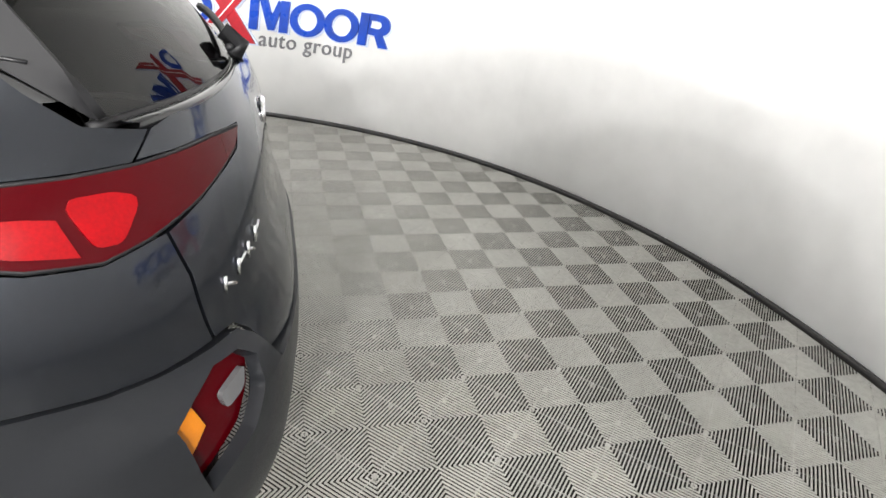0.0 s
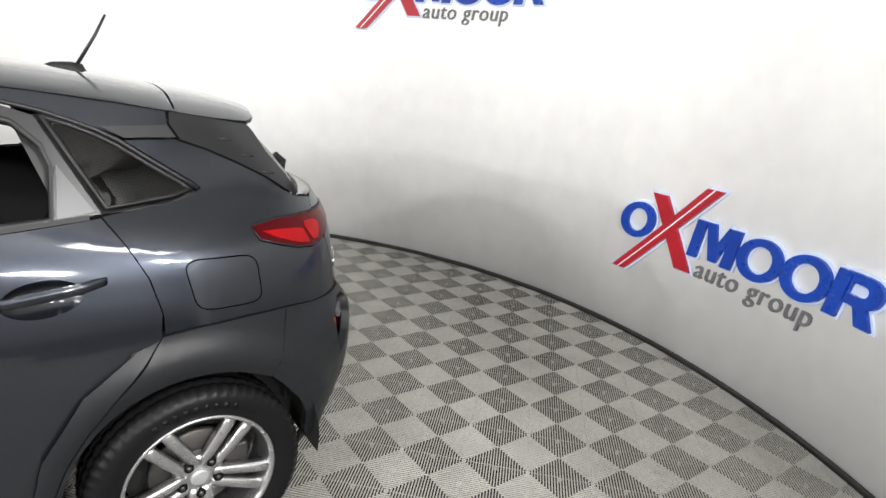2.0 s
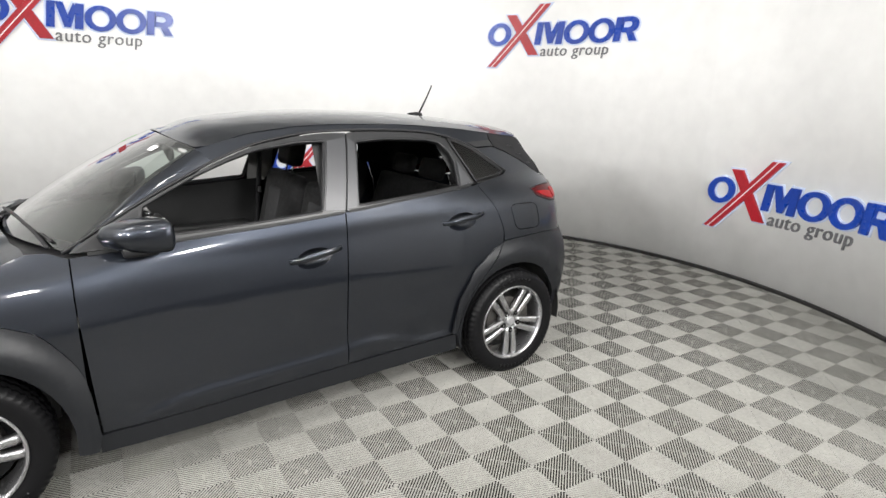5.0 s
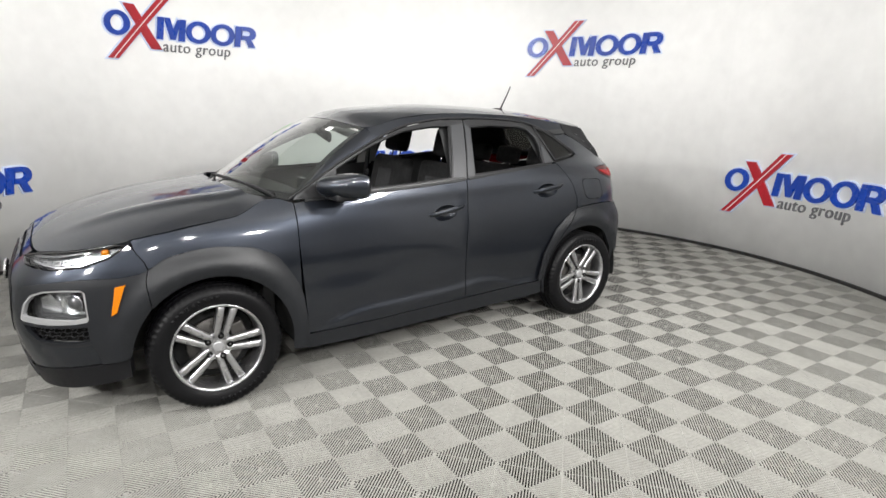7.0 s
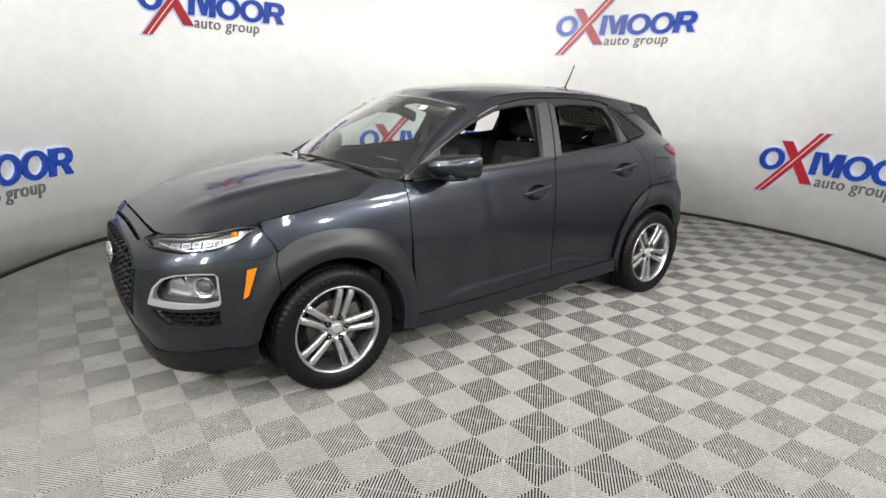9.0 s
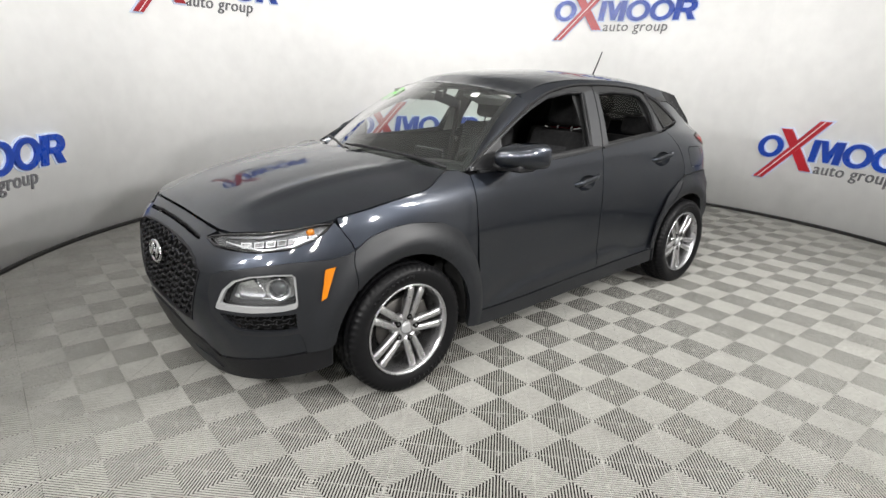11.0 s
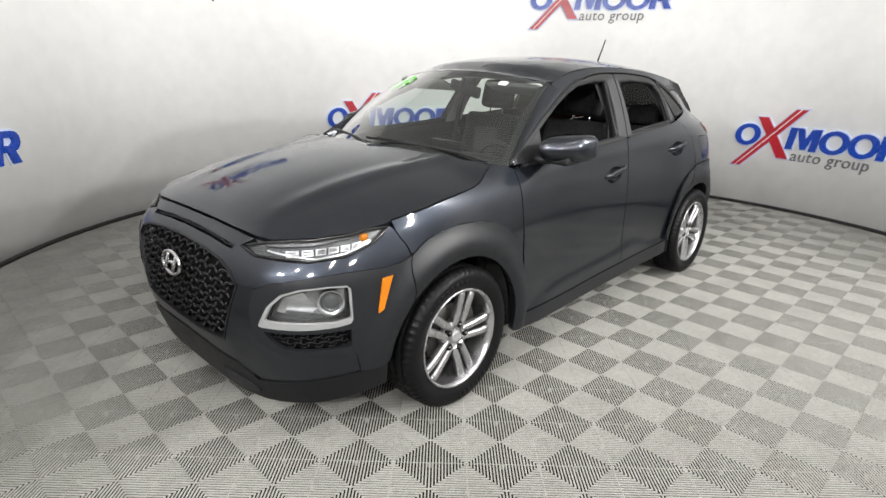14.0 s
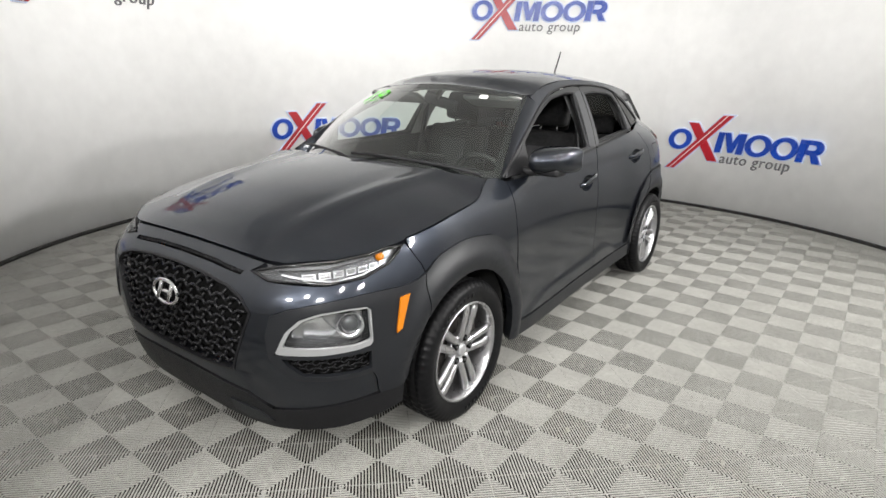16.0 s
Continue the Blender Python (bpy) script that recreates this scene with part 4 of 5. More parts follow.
        for k in range(15):
            t = k / 14
            x = hx + 0.134 - 0.268 * t
            z = hz + lean * (x - hx) + 0.002
            p = side(*X(x, z))
            w, dep = 0.011 + 0.006 * math.sin(math.pi * t), 0.030 * min(1, 4.2 * t + 0.12, 4.2 * (1 - t) + 0.2)
            rows.append([bm.verts.new((x, sg * (p.y + dep * b - 0.003 - 0.012 * (abs(2 * t - 1) < 0.62) * (b < 0.35) * -1), z + w * a)) for a, b in ((-1, 0.3), (-1, 0.7), (-0.6, 0.97), (0.2, 1.0), (0.8, 0.9), (1, 0.6), (1, 0.3))])
        for a, b in zip(rows, rows[1:]):
            for j in range(7):
                bm.faces.new((a[j], a[j - 1], b[j - 1], b[j]))
        bm.faces.new(rows[0])
        bm.faces.new(rows[-1][::-1])
        part("grip", bm, M_PAINT, d, "dark glossy pull handle grip")
        sh("window_frame", [frame, rounded(hole, 0.06, 2)], house, M_SATIN, d, "satin grey window frame", flange=0.03, step=(0.05, 0.05))
        sh("pillar_cover", [pillar], house, M_PILLAR, d, "satin grey pillar cover", gap=0, off=0.003, flange=0.004, step=(0.05, 0.06))
        if not front:
            trim = CLAD_R + [(-1.209, 0.826), (-1.1685, 0.767), (-1.0885, 0.681), (-1.0185, 0.591), (-0.9635, 0.501), (-0.9235, 0.401), (-0.899, 0.345)]
            sh("door_trim", [pts_x(trim)], flare, M_CLAD, d, "dark grained plastic trim on the door edge", off=0.007, gap=0.0006, flange=0.012, step=(0.022, 0.022))
            sh("divider", [[(-1.008, 1.153), (-1.020, 1.285), (-1.095, 1.165)]], house, M_PILLAR, d, "light satin grey corner piece", gap=0, off=0.003, flange=0.004)
        rub = [house(*p) - Vector((0, 0.010, 0)) for p in rounded(hole, 0.06, 2)]
        rub = [Vector((p.x, sg * p.y, p.z)) for p in rub]
        part("window_seal", tube(bmesh.new(), rub, 0.010, 6, True), M_BLACK, d, "black rubber window seal")
        # inner lining of the door and the belt strip
        b0, b1 = (0.80, -0.275) if front else (-0.305, -1.08)
        belt = [(b0 + (b1 - b0) * k / 12) for k in range(13)]
        bl = [(x, BELT(x) + 0.010) for x in belt] + [(x, BELT(x) - 0.003) for x in reversed(belt)]
        sh("belt_strip", [bl], lambda x, z: house(x, z) + Vector((0, 0.006, 0)), M_BELT, d, "satin grey belt strip", gap=0, flange=0.02, step=(0.06, 0.05))
        card = [(b0 - 0.0, 0.33), (b0, BELT(b0) + 0.002)] + [(x, BELT(x) + 0.004) for x in belt] + [(b1 + 0.02, 0.36)]
        if not front:
            card = [(-0.31, 0.33)] + [(x, BELT(x) + 0.004) for x in belt] + [(-1.12, 0.95), (-0.95, 0.60), (-0.92, 0.36)]
        sh("door_card", [card], lambda x, z: side(*X(x, min(z, 1.0))) * 1.0 + Vector((0, -0.075 - 0.45 * max(0, z - 1.0), z - min(z, 1.0))), M_INNER, d, "dark plastic inner door card", flange=0, gap=0, step=(0.1, 0.06))
        bm = bmesh.new()
        box(bm, b1 + 0.1, b0 - 0.12, 0.62, 0.73, 0.74, 0.80, 0.02)
        for v in bm.verts:
            v.co.y *= sg
        part("armrest", bm, M_INNER, d)
        if front:
            tri = [(0.842, 1.034), (0.74, 1.098), (0.602, 1.172), (0.626, 1.046)]
            sh("mirror_sail", [tri], house, M_BLACK, d, "black mirror base triangle", gap=0, off=0.003, flange=0.005)
            mirror(sg, d)
    # quarter panel, cabin frame and quarter glass
    q_top = [(-1.107, 1.157), (-1.22, 1.172), (-1.31, 1.184), (-1.365, 1.198), (-1.384, 1.212), (-1.366, 1.228), (-1.258, 1.300), (-1.190, 1.346), (-1.26, 1.349), (-1.325, 1.349), (-1.345, 1.343), (-1.42, 1.318), (-1.51, 1.278), (-1.62, 1.222), (-1.708, 1.164)]
    q_lamp = [RY(0.533, 1.150), RY(0.588, 1.1185), X(-1.77, 1.1175), X(-1.70, 1.1185), X(-1.60, 1.1205), X(-1.499, 1.108), X(-1.522, 1.066), X(-1.578, 1.047), X(-1.658, 1.022), X(-1.735, 1.010), X(-1.785, 1.021), RY(0.6245, 1.024), RY(0.6235, 0.95), RY(0.6255, 0.88), RY(0.6235, 0.826)]
    q_low = pts_x([(-1.78, 0.826), (-1.72, 0.831), (-1.65, 0.843), (-1.60, 0.850), (-1.45, 0.856), (-1.305, 0.850), (-1.225, 0.842)])
    loop = pts_x(q_top) + q_lamp + q_low + pts_x([(-1.2245, 0.90), (-1.1985, 1.0), (-1.1515, 1.09)])
    fuel = rounded([(-1.285, 1.040), (-1.500, 1.035), (-1.512, 0.890), (-1.315, 0.893)], 0.24)

    def quarter(q, z):
        """The rear side, leaning into the cabin towards its top."""
        p = side(q, z)
        t = smooth01((z - 1.12) / 0.13)
        return Vector((p.x, p.y * (1 - t) + house(p.x, z).y * t, z))

    qp = sh("quarter_panel", [loop, pts_x(fuel)] if sg > 0 else [loop], quarter, M_PAINT, step=(0.03, 0.02))
    if sg > 0:
        sh("fuel_door", [pts_x(fuel)], side, M_PAINT, qp, "rounded fuel filler door", gap=0.003, flange=0.02)
    cab = [(0.285, TLINE(0.285) + 0.008), (0.341, 1.397)] + [(x, EDGEZ(x)) for x in (0.28, 0.22, 0.1, -0.13, -0.38, -0.66, -0.98, -1.20, -1.318)] + [(-1.316, 1.392), (-1.336, 1.356), (-1.30, 1.3525), (-1.195, 1.3505)]
    cab += [(p[0] - (0.010 if p[0] < -1.1 else 0), p[1] + 0.008) for p in TOPLINE[::-1] if -1.17 < p[0] < 0.26]

    def a_pillar(u, v):
        """The painted pillar between the windshield and the side window, from its foot up."""
        x = 0.884 - 0.599 * v
        a, b = house(x, TLINE(x) + 0.006), screen(1, v)
        return a.lerp(b, u) + Vector((0.35, 0.75, 0.55)) * 0.010 * math.sin(math.pi * u)

    sh("windshield_pillar", [[(0, 0), (1, 0), (1, 1), (0, 1)]], a_pillar, M_PAINT, gap=0, flange=0.012, step=(0.2, 0.06))
    sh("cabin_frame", [cab], house, M_PAINT, flange=0.02, step=(0.06, 0.05))
    sh("satin_strip", [[(-1.135, 1.381), (-1.312, 1.388), (-1.333, 1.354), (-1.19, 1.352)]], house, M_SATIN, label="satin strip under the spoiler", gap=0, off=0.003, flange=0.004)
    line = [house(p[0] - (0.004 if p[0] < -1.1 else 0), p[1] + 0.004) + Vector((0, 0.001, 0)) for p in TOPLINE]
    part("bright_strip", tube(bmesh.new(), [(p.x, sg * p.y, p.z) for p in line], 0.0068, 8), M_BLACK, CAR, "thin dark strip round the side windows")
    qg = [p for p in TOPLINE if p[0] < -0.99][:-1] + [(-1.368, 1.205), (-1.30, 1.186), (-1.118, 1.164)]
    qg = [(-0.995, 1.402)] + qg
    o = sh("quarter_glass", [qg], house, M_TINT, label="dark tinted quarter window", gap=0.006, flange=0.004)
    sh("quarter_backing", [qg], lambda x, z: house(x, z) - Vector((0, 0.03, 0)), M_INNER, o, gap=0.0, flange=0)
    rim = [house(*p) for p in grow(qg, -0.008)]
    part("window_seal", tube(bmesh.new(), [(p.x, sg * (p.y + 0.001), p.z) for p in rim], 0.007, 6, True), M_BLACK, o, "black rubber seal")
    # the black panel beside the rear window, with three grooves
    fin = [(-1.326, 1.428), (-1.322, 1.392), (-1.348, 1.348), (-1.42, 1.323), (-1.51, 1.284), (-1.62, 1.228), (-1.714, 1.166), (-1.728, 1.166), (-1.69, 1.235), (-1.63, 1.31), (-1.592, 1.375), (-1.575, 1.395), (-1.44, 1.412)]

    def fin_fn(x, z):
        p = house(x, z)
        g = rear_glass(1, min(max((z - 1.173) / 0.22, 0), 1))
        edge = spline([(1.174, -1.735), (1.235, -1.69), (1.31, -1.63), (1.375, -1.585), (1.40, -1.565)])(z)
        inner = spline([(1.174, -1.716), (1.228, -1.62), (1.284, -1.51), (1.323, -1.42), (1.348, -1.35), (1.428, -1.326)])(z)
        t = smooth01((inner - x) / max(0.01, inner - edge))
        return Vector((x, p.y * (1 - t) + (g.y + 0.012) * t, z))

    f = sh("satin_fin", [fin], fin_fn, M_FIN, label="satin black panel beside the rear window", gap=0.001, step=(0.02, 0.02))
    for gx, gz in ((-1.50, 1.345), (-1.565, 1.295), (-1.63, 1.24)):
        p = [fin_fn(gx + a, gz + b) for a, b in ((0.03, 0.004), (0, 0), (-0.02, -0.003))]
        part("groove", tube(bmesh.new(), [(v.x, sg * (v.y + 0.001), v.z) for v in p], 0.003, 5), M_SATIN, f)
    # lamps
    lampf = LAMP

    def under(fn, d):
        """Keeps what belongs to the lamp below the hood's skin."""
        def f(q, z):
            p = fn(q, z)
            return Vector((p.x, p.y, min(p.z, hood_z(p.x, p.y).z - d)))
        return f

    hb = sh("headlamp", [lampf], under(deep(side, 0.035), 0.008), M_BOWL, label="slim clear headlamp with bright segments", gap=-0.003, flange=0)
    o = sh("lens", [lampf], under(side, 0.001), M_LENS, hb, "clear lens", gap=0.002, flange=0.006)
    o.visible_shadow = False
    rimp = [under(side, 0.0)(*p) for p in grow(lampf, -0.004)]
    part("lamp_rim", tube(bmesh.new(), [(p.x, sg * p.y, p.z) for p in rimp], 0.0055, 6, True), M_GLOSSBLACK, hb)
    fd = deep(side, 0.018)
    for k in range(9):
        a = 2.005 - 0.038 * k
        zl, zh = 0.784 + 0.0050 * k, 0.804 + 0.0052 * k
        seg = [X(a, zl), X(a - 0.031, zl + 0.004), X(a - 0.039, zh + 0.004), X(a - 0.008, zh)]
        ins = grow(seg, -0.0045)
        sh("lamp_segment", [seg, ins], fd, M_REFLECT, hb, "bright lamp segment", gap=0, flange=0.014, step=(0.02, 0.02))
        sh("lamp_segment", [ins], deep(side, 0.026), M_CHROME, hb, gap=0, flange=0, step=(0.02, 0.02))
    strip = [X(2.035, 0.798), X(1.93, 0.781), X(1.84, 0.797), X(1.75, 0.828), X(1.75, 0.833), X(1.84, 0.803), X(1.93, 0.787), X(2.03, 0.803)]
    brow = [X(2.03, 0.812), X(1.93, 0.826), X(1.82, 0.850), X(1.72, 0.872), X(1.72, 0.878), X(1.82, 0.857), X(1.93, 0.834), X(2.03, 0.818)]
    sh("lamp_strip", [brow], under(deep(side, 0.012), 0.005), M_LAMPBACK, hb, "dark upper lamp strip", gap=0, flange=0.01, step=(0.03, 0.02))
    sh("lamp_strip", [strip], deep(side, 0.012), M_REFLECT, hb, "bright lower lamp strip", gap=0, flange=0.01, step=(0.03, 0.02))
    p = deep(side, 0.026)(*X(1.762, 0.848))
    bm = bmesh.new()
    bmesh.ops.create_uvsphere(bm, u_segments=16, v_segments=10, radius=0.017, matrix=Matrix.Translation((p.x, sg * p.y, p.z)))
    part("bulb", bm, M_AMBER, hb, "amber bulb")
    # main lamp in its bright bezel
    bz = BEZEL
    inner = rounded([FY(0.592, 0.562), FY(0.616, 0.622), X(2.042, 0.663), X(1.995, 0.683), X(1.92, 0.690), X(1.854, 0.687), X(1.850, 0.568), X(1.9, 0.557)], 0.12, 3)
    fb = sh("fog_lamp", [rounded(bz, 0.12, 3), inner], side, M_SILVER, label="satin silver lamp bezel with clear lens", gap=0.001, off=0.006, flange=0.016, step=(0.03, 0.03))
    sh("lamp_bowl", [inner], deep(side, 0.055), M_FOGBOWL, fb, "grey lamp housing", gap=-0.02, flange=0)
    o = sh("lens", [inner], side, M_LENS, fb, "clear lens", gap=-0.004, flange=0, off=-0.006)
    o.visible_shadow = False
    facet = [X(2.05, 0.572), X(2.03, 0.645), X(1.985, 0.664), X(1.955, 0.600), X(1.985, 0.572)]
    sh("reflector", [facet], lambda q, z: deep(side, 0.052)(q, z) + Vector((0.022, 0, 0)) * smooth01((z - 0.57) / 0.09), M_REFLECT, fb, "faceted bright reflector", gap=0, flange=0.012, step=(0.03, 0.03))
    for (yx, z, r, d) in ((1.915, 0.622, 0.050, 0.034),):
        p = deep(side, d)(*X(yx, z))
        n = side(*X(yx, z)) - deep(side, 0.05)(*X(yx, z))
        n = Vector((n.x, n.y * sg, n.z)).normalized()
        m = Matrix.Translation((p.x, sg * p.y, p.z)) @ n.to_track_quat("Z", "Y").to_matrix().to_4x4()
        bm = bmesh.new()
        prof = [(r, 0.012), (r * 0.97, 0.014), (r * 0.8, -0.008), (r * 0.62, -0.012)]
        rings = [[bm.verts.new(m @ Vector((a * math.cos(t), a * math.sin(t), h))) for t in (2 * math.pi * k / 28 for k in range(28))] for a, h in prof]
        for a, b in zip(rings, rings[1:]):
            for k in range(28):
                bm.faces.new((a[k], a[k - 1], b[k - 1], b[k]))
        part("reflector", bm, M_REFLECT, fb, "round bright reflector")
        bm = bmesh.new()
        bmesh.ops.create_uvsphere(bm, u_segments=24, v_segments=12, radius=r * 0.66, matrix=m @ pose(0, 0, -0.012) @ Matrix.Diagonal((1, 1, 0.7, 1)))
        part("projector", bm, M_PROJECTOR, fb, "clear projector dome")
    # the intake's back sheet is black in place of the shade behind the mesh
    it = sh("intake", [INTAKE], deep(side, 0.035), M_VOID, label="small black mesh side intake", gap=-0.004, flange=0)
    wb = mesh_webs(INTAKE, 0.05, 0.02, side, 0.014, 0.003)
    for v in wb.verts:
        v.co.y *= sg
    part("web", wb, M_LIP, it)
    # tail lamp and rear cluster
    tl = sh("tail_lamp", [TLAMP], side, M_DARKRED, label="slim red tail lamp", gap=0.002, off=0.004, step=(0.03, 0.03))
    core = [X(-1.535, 1.088), X(-1.58, 1.066), X(-1.65, 1.042), X(-1.713, 1.028), X(-1.690, 1.074), X(-1.66, 1.080), X(-1.60, 1.086)]
    sh("lens_core", [core], side, M_REDHOT, tl, "bright red inner lens", gap=0, off=0.007, flange=0.005, step=(0.03, 0.02))
    core = rounded([X(-1.702, 1.086), X(-1.730, 1.040), X(-1.752, 1.038), X(-1.768, 1.075), X(-1.745, 1.084)], 0.2, 3)
    sh("lens_core", [grow(core, 0.007)], side, M_REDHOT, tl, "bright red square lens", gap=0, off=0.0075, flange=0.005, step=(0.03, 0.02))
    rim = [side(*p) for p in TLAMP]
    part("lamp_rim", tube(bmesh.new(), [(p.x, sg * p.y, p.z) for p in rim], 0.004, 5, True), M_BLACK, tl)
    cl = sh("rear_combination_lamp", [CLUSTER], deep(side, 0.012), M_DARKRED, label="rear lamp cluster with amber and clear lenses", gap=-0.004, flange=0)
    am = [X(-1.789, 0.736), X(-1.816, 0.751), X(-1.834, 0.700), X(-1.806, 0.650)]
    sh("amber_lens", [am], side, M_AMBER, cl, "amber turn lens", gap=0.0, off=0.002, flange=0.012, step=(0.02, 0.02))
    wl = [RY(0.600, 0.754), RY(0.655, 0.734), RY(0.652, 0.700), RY(0.615, 0.712)]
    sh("clear_lens", [rounded(wl, 0.25, 3)], side, M_WHITELENS, cl, "clear reversing lens", gap=0, off=0.002, flange=0.012, step=(0.02, 0.02))
    # wheel arch liners
    for cx in (1.311, -1.311):
        bm = bmesh.new()
        rings = [[bm.verts.new((cx + 0.42 * math.cos(a), sg * y, 0.315 + 0.412 * math.sin(a))) for a in (math.pi * k / 20 for k in range(-1, 22))] for y in (0.80, 0.45)]
        for k in range(len(rings[0]) - 1):
            bm.faces.new((rings[0][k], rings[0][k + 1], rings[1][k + 1], rings[1][k]))
        bm.faces.new(rings[1])
        part("wheel_arch_liner", bm, M_WELL, CAR)


def mirror(sg, d):
    """A door mirror: painted cap, black lower shell, arm and glass."""
    bm = bmesh.new()
    rings = []
    for k in range(13):
        t = k / 12
        y = 0.785 + 0.213 * t if sg > 0 else 0.760 + 0.13 * t
        e = (1 - (2 * t - 1) ** 4) ** 0.5 if 0 < t < 1 else 0.0
        e = max(e, 0.25 if t == 0 else 0.12)
        x0 = 0.606 - 0.045 * t if sg > 0 else 0.560 - 0.11 * t
        ring = []
        for j in range(16):
            a = 2 * math.pi * j / 16
            c, s_ = math.cos(a), math.sin(a)
            dx = (0.145 + 0.05 * (1 - t)) * c if c > 0 else 0.035 * c
            dz = 0.067 * math.copysign(abs(s_) ** 0.75, s_)
            ring.append(bm.verts.new((x0 + dx * e - 0.03 * t, sg * y, 1.098 + 0.012 * t + dz * (0.55 + 0.45 * e))))
        rings.append(ring)
    for a, b in zip(rings, rings[1:]):
        for j in range(16):
            bm.faces.new((a[j], a[j - 1], b[j - 1], b[j]))
    bm.faces.new(rings[0])
    bm.faces.new(rings[-1][::-1])
    m = part("door_mirror", bm, M_PAINT, d, "dark painted door mirror cap")
    bm = bmesh.new()
    tube(bm, [(0.68, sg * 0.72, 1.046), (0.67, sg * 0.78, 1.042), (0.63, sg * 0.86, 1.048)], 0.022, 10)
    far = 0.96 if sg > 0 else 0.87
    box(bm, 0.565 - 0.6 * (0.96 - far), 0.69 - 0.6 * (0.96 - far), min(sg * 0.82, sg * (far - 0.02)), max(sg * 0.82, sg * (far - 0.02)), 1.030, 1.072, 0.016)
    part("door_mirror", bm, M_BLACK, d, "black mirror arm and lower shell")
    bm = bmesh.new()
    box(bm, 0.520 - 0.6 * (0.96 - far), 0.540 - 0.6 * (0.96 - far), min(sg * 0.80, sg * far), max(sg * 0.80, sg * far), 1.05, 1.148, 0.006)
    part("door_mirror", bm, M_CHROME, d, "mirror glass")


car_side(1)
car_side(-1)


# ---- wheels ----
def lathe(bm, prof, seg, m, bump=None):
    rings = []
    for k in range(seg):
        a = 2 * math.pi * k / seg
        rings.append([bm.verts.new(m @ Vector(((r + (bump(k, i) if bump else 0)) * math.cos(a), y, (r + (bump(k, i) if bump else 0)) * math.sin(a)))) for i, (r, y) in enumerate(prof)])
    for k in range(seg):
        a, b = rings[k - 1], rings[k]
        for i in range(len(prof) - 1):
            bm.faces.new((a[i], a[i + 1], b[i + 1], b[i]))
    return bm


def wheel(label):
    """A tyre with tread, a five twin-spoke rim, nuts, cap and brake disc; its outer face looks along +y."""
    w = new("wheel")
    w.parent = CAR
    tagged(w, label)
    T = [(0.230, 0.084), (0.246, 0.093), (0.272, 0.100), (0.295, 0.098), (0.309, 0.090), (0.318, 0.080), (0.3235, 0.068), (0.3235, 0.050), (0.317, 0.047), (0.317, 0.040), (0.325, 0.037), (0.325, 0.008), (0.318, 0.005), (0.318, -0.005), (0.325, -0.008), (0.325, -0.037), (0.317, -0.040), (0.317, -0.047), (0.3235, -0.050), (0.3235, -0.068), (0.309, -0.09), (0.268, -0.1), (0.230, -0.082)]

    def tread(k, i):
        if 4 <= i <= 7 or 18 <= i <= 20:
            return -0.006 if k % 3 == 0 else 0
        if i in (10, 11, 14, 15):
            return -0.005 if (k + (1 if i > 12 else 0)) % 4 == 0 else 0
        return 0

    t = part("tyre", sharp(lathe(bmesh.new(), T, 192, Matrix(), tread), 30), M_RUBBER, w, "black tyre with worn tread")
    for k in range(2):
        bm = bmesh.new()
        for j in range(9):
            a = radians(62 + 180 * k + 6.2 * j)
            bm2 = pose(0.272 * math.cos(a), 0.1005, 0.272 * math.sin(a), 0, -math.degrees(a), 0)
            box(bm, -0.009, 0.009, -0.001, 0.0008, -0.008, 0.008, m=bm2)
        tagged(part("sidewall_marking", bm, M_RUBBER, t), kind="stuff")
    rim = part("rim", sharp(lathe(bmesh.new(), [(0.229, 0.080), (0.231, 0.088), (0.226, 0.091), (0.219, 0.086), (0.215, 0.073), (0.209, 0.045), (0.205, -0.03), (0.220, -0.08)], 96, Matrix()), 40), M_ALLOY, w, "silver alloy five twin-spoke rim")
    for k in range(5):
        a0 = radians(-90 + 72 * k)
        for s in (-1, 1):
            bm = bmesh.new()
            rows = []
            for j in range(9):
                f = j / 8
                r = 0.040 + 0.176 * f
                c = s * (0.0190 + 0.0140 * f)
                hw = 0.0150 + 0.0040 * f
                y = 0.060 + 0.012 * math.sin(math.pi * min(1, f * 1.1) * 0.5) - 0.004 * (f > 0.95)
                sec = ((c - hw, y - 0.030), (c - hw, y - 0.006), (c - hw * 0.55, y + 0.001), (c + hw * 0.55, y + 0.001), (c + hw, y - 0.006), (c + hw, y - 0.030))
                rows.append([bm.verts.new((r * math.cos(a0) - tt * math.sin(a0), yy, r * math.sin(a0) + tt * math.cos(a0))) for tt, yy in sec])
            for a, b in zip(rows, rows[1:]):
                for i in range(6):
                    bm.faces.new((a[i], a[i - 1], b[i - 1], b[i]))
            bm.faces.new(rows[0])
            bm.faces.new(rows[-1][::-1])
            part("spoke", sharp(bm, 28), M_ALLOY, rim)
        a1 = a0 + radians(36)
        bm = bmesh.new()
        m = pose(0.0575 * math.cos(a1 - radians(36)), 0.056, 0.0575 * math.sin(a1 - radians(36)), -90)
        cyl(bm, 0.0085, 0.007, 0.024, m, 6)
        part("wheel_nut", bm, M_NUT, rim, "dark steel wheel nut")
        # a raised black disc imitates the shaded hole round the nut
        bm = bmesh.new()
        cyl(bm, 0.0165, 0.0150, 0.018, m @ pose(0, 0, -0.0005), 20)
        part("nut_shade_disc", bm, M_VOID, rim, "black disc standing for the shade in a wheel nut's recess")
    bm = bmesh.new()
    lathe(bm, [(0.001, 0.052), (0.050, 0.054), (0.070, 0.050), (0.076, 0.040), (0.076, 0.02)], 40, Matrix())
    part("hub", sharp(bm), M_ALLOY, rim)
    bm = bmesh.new()
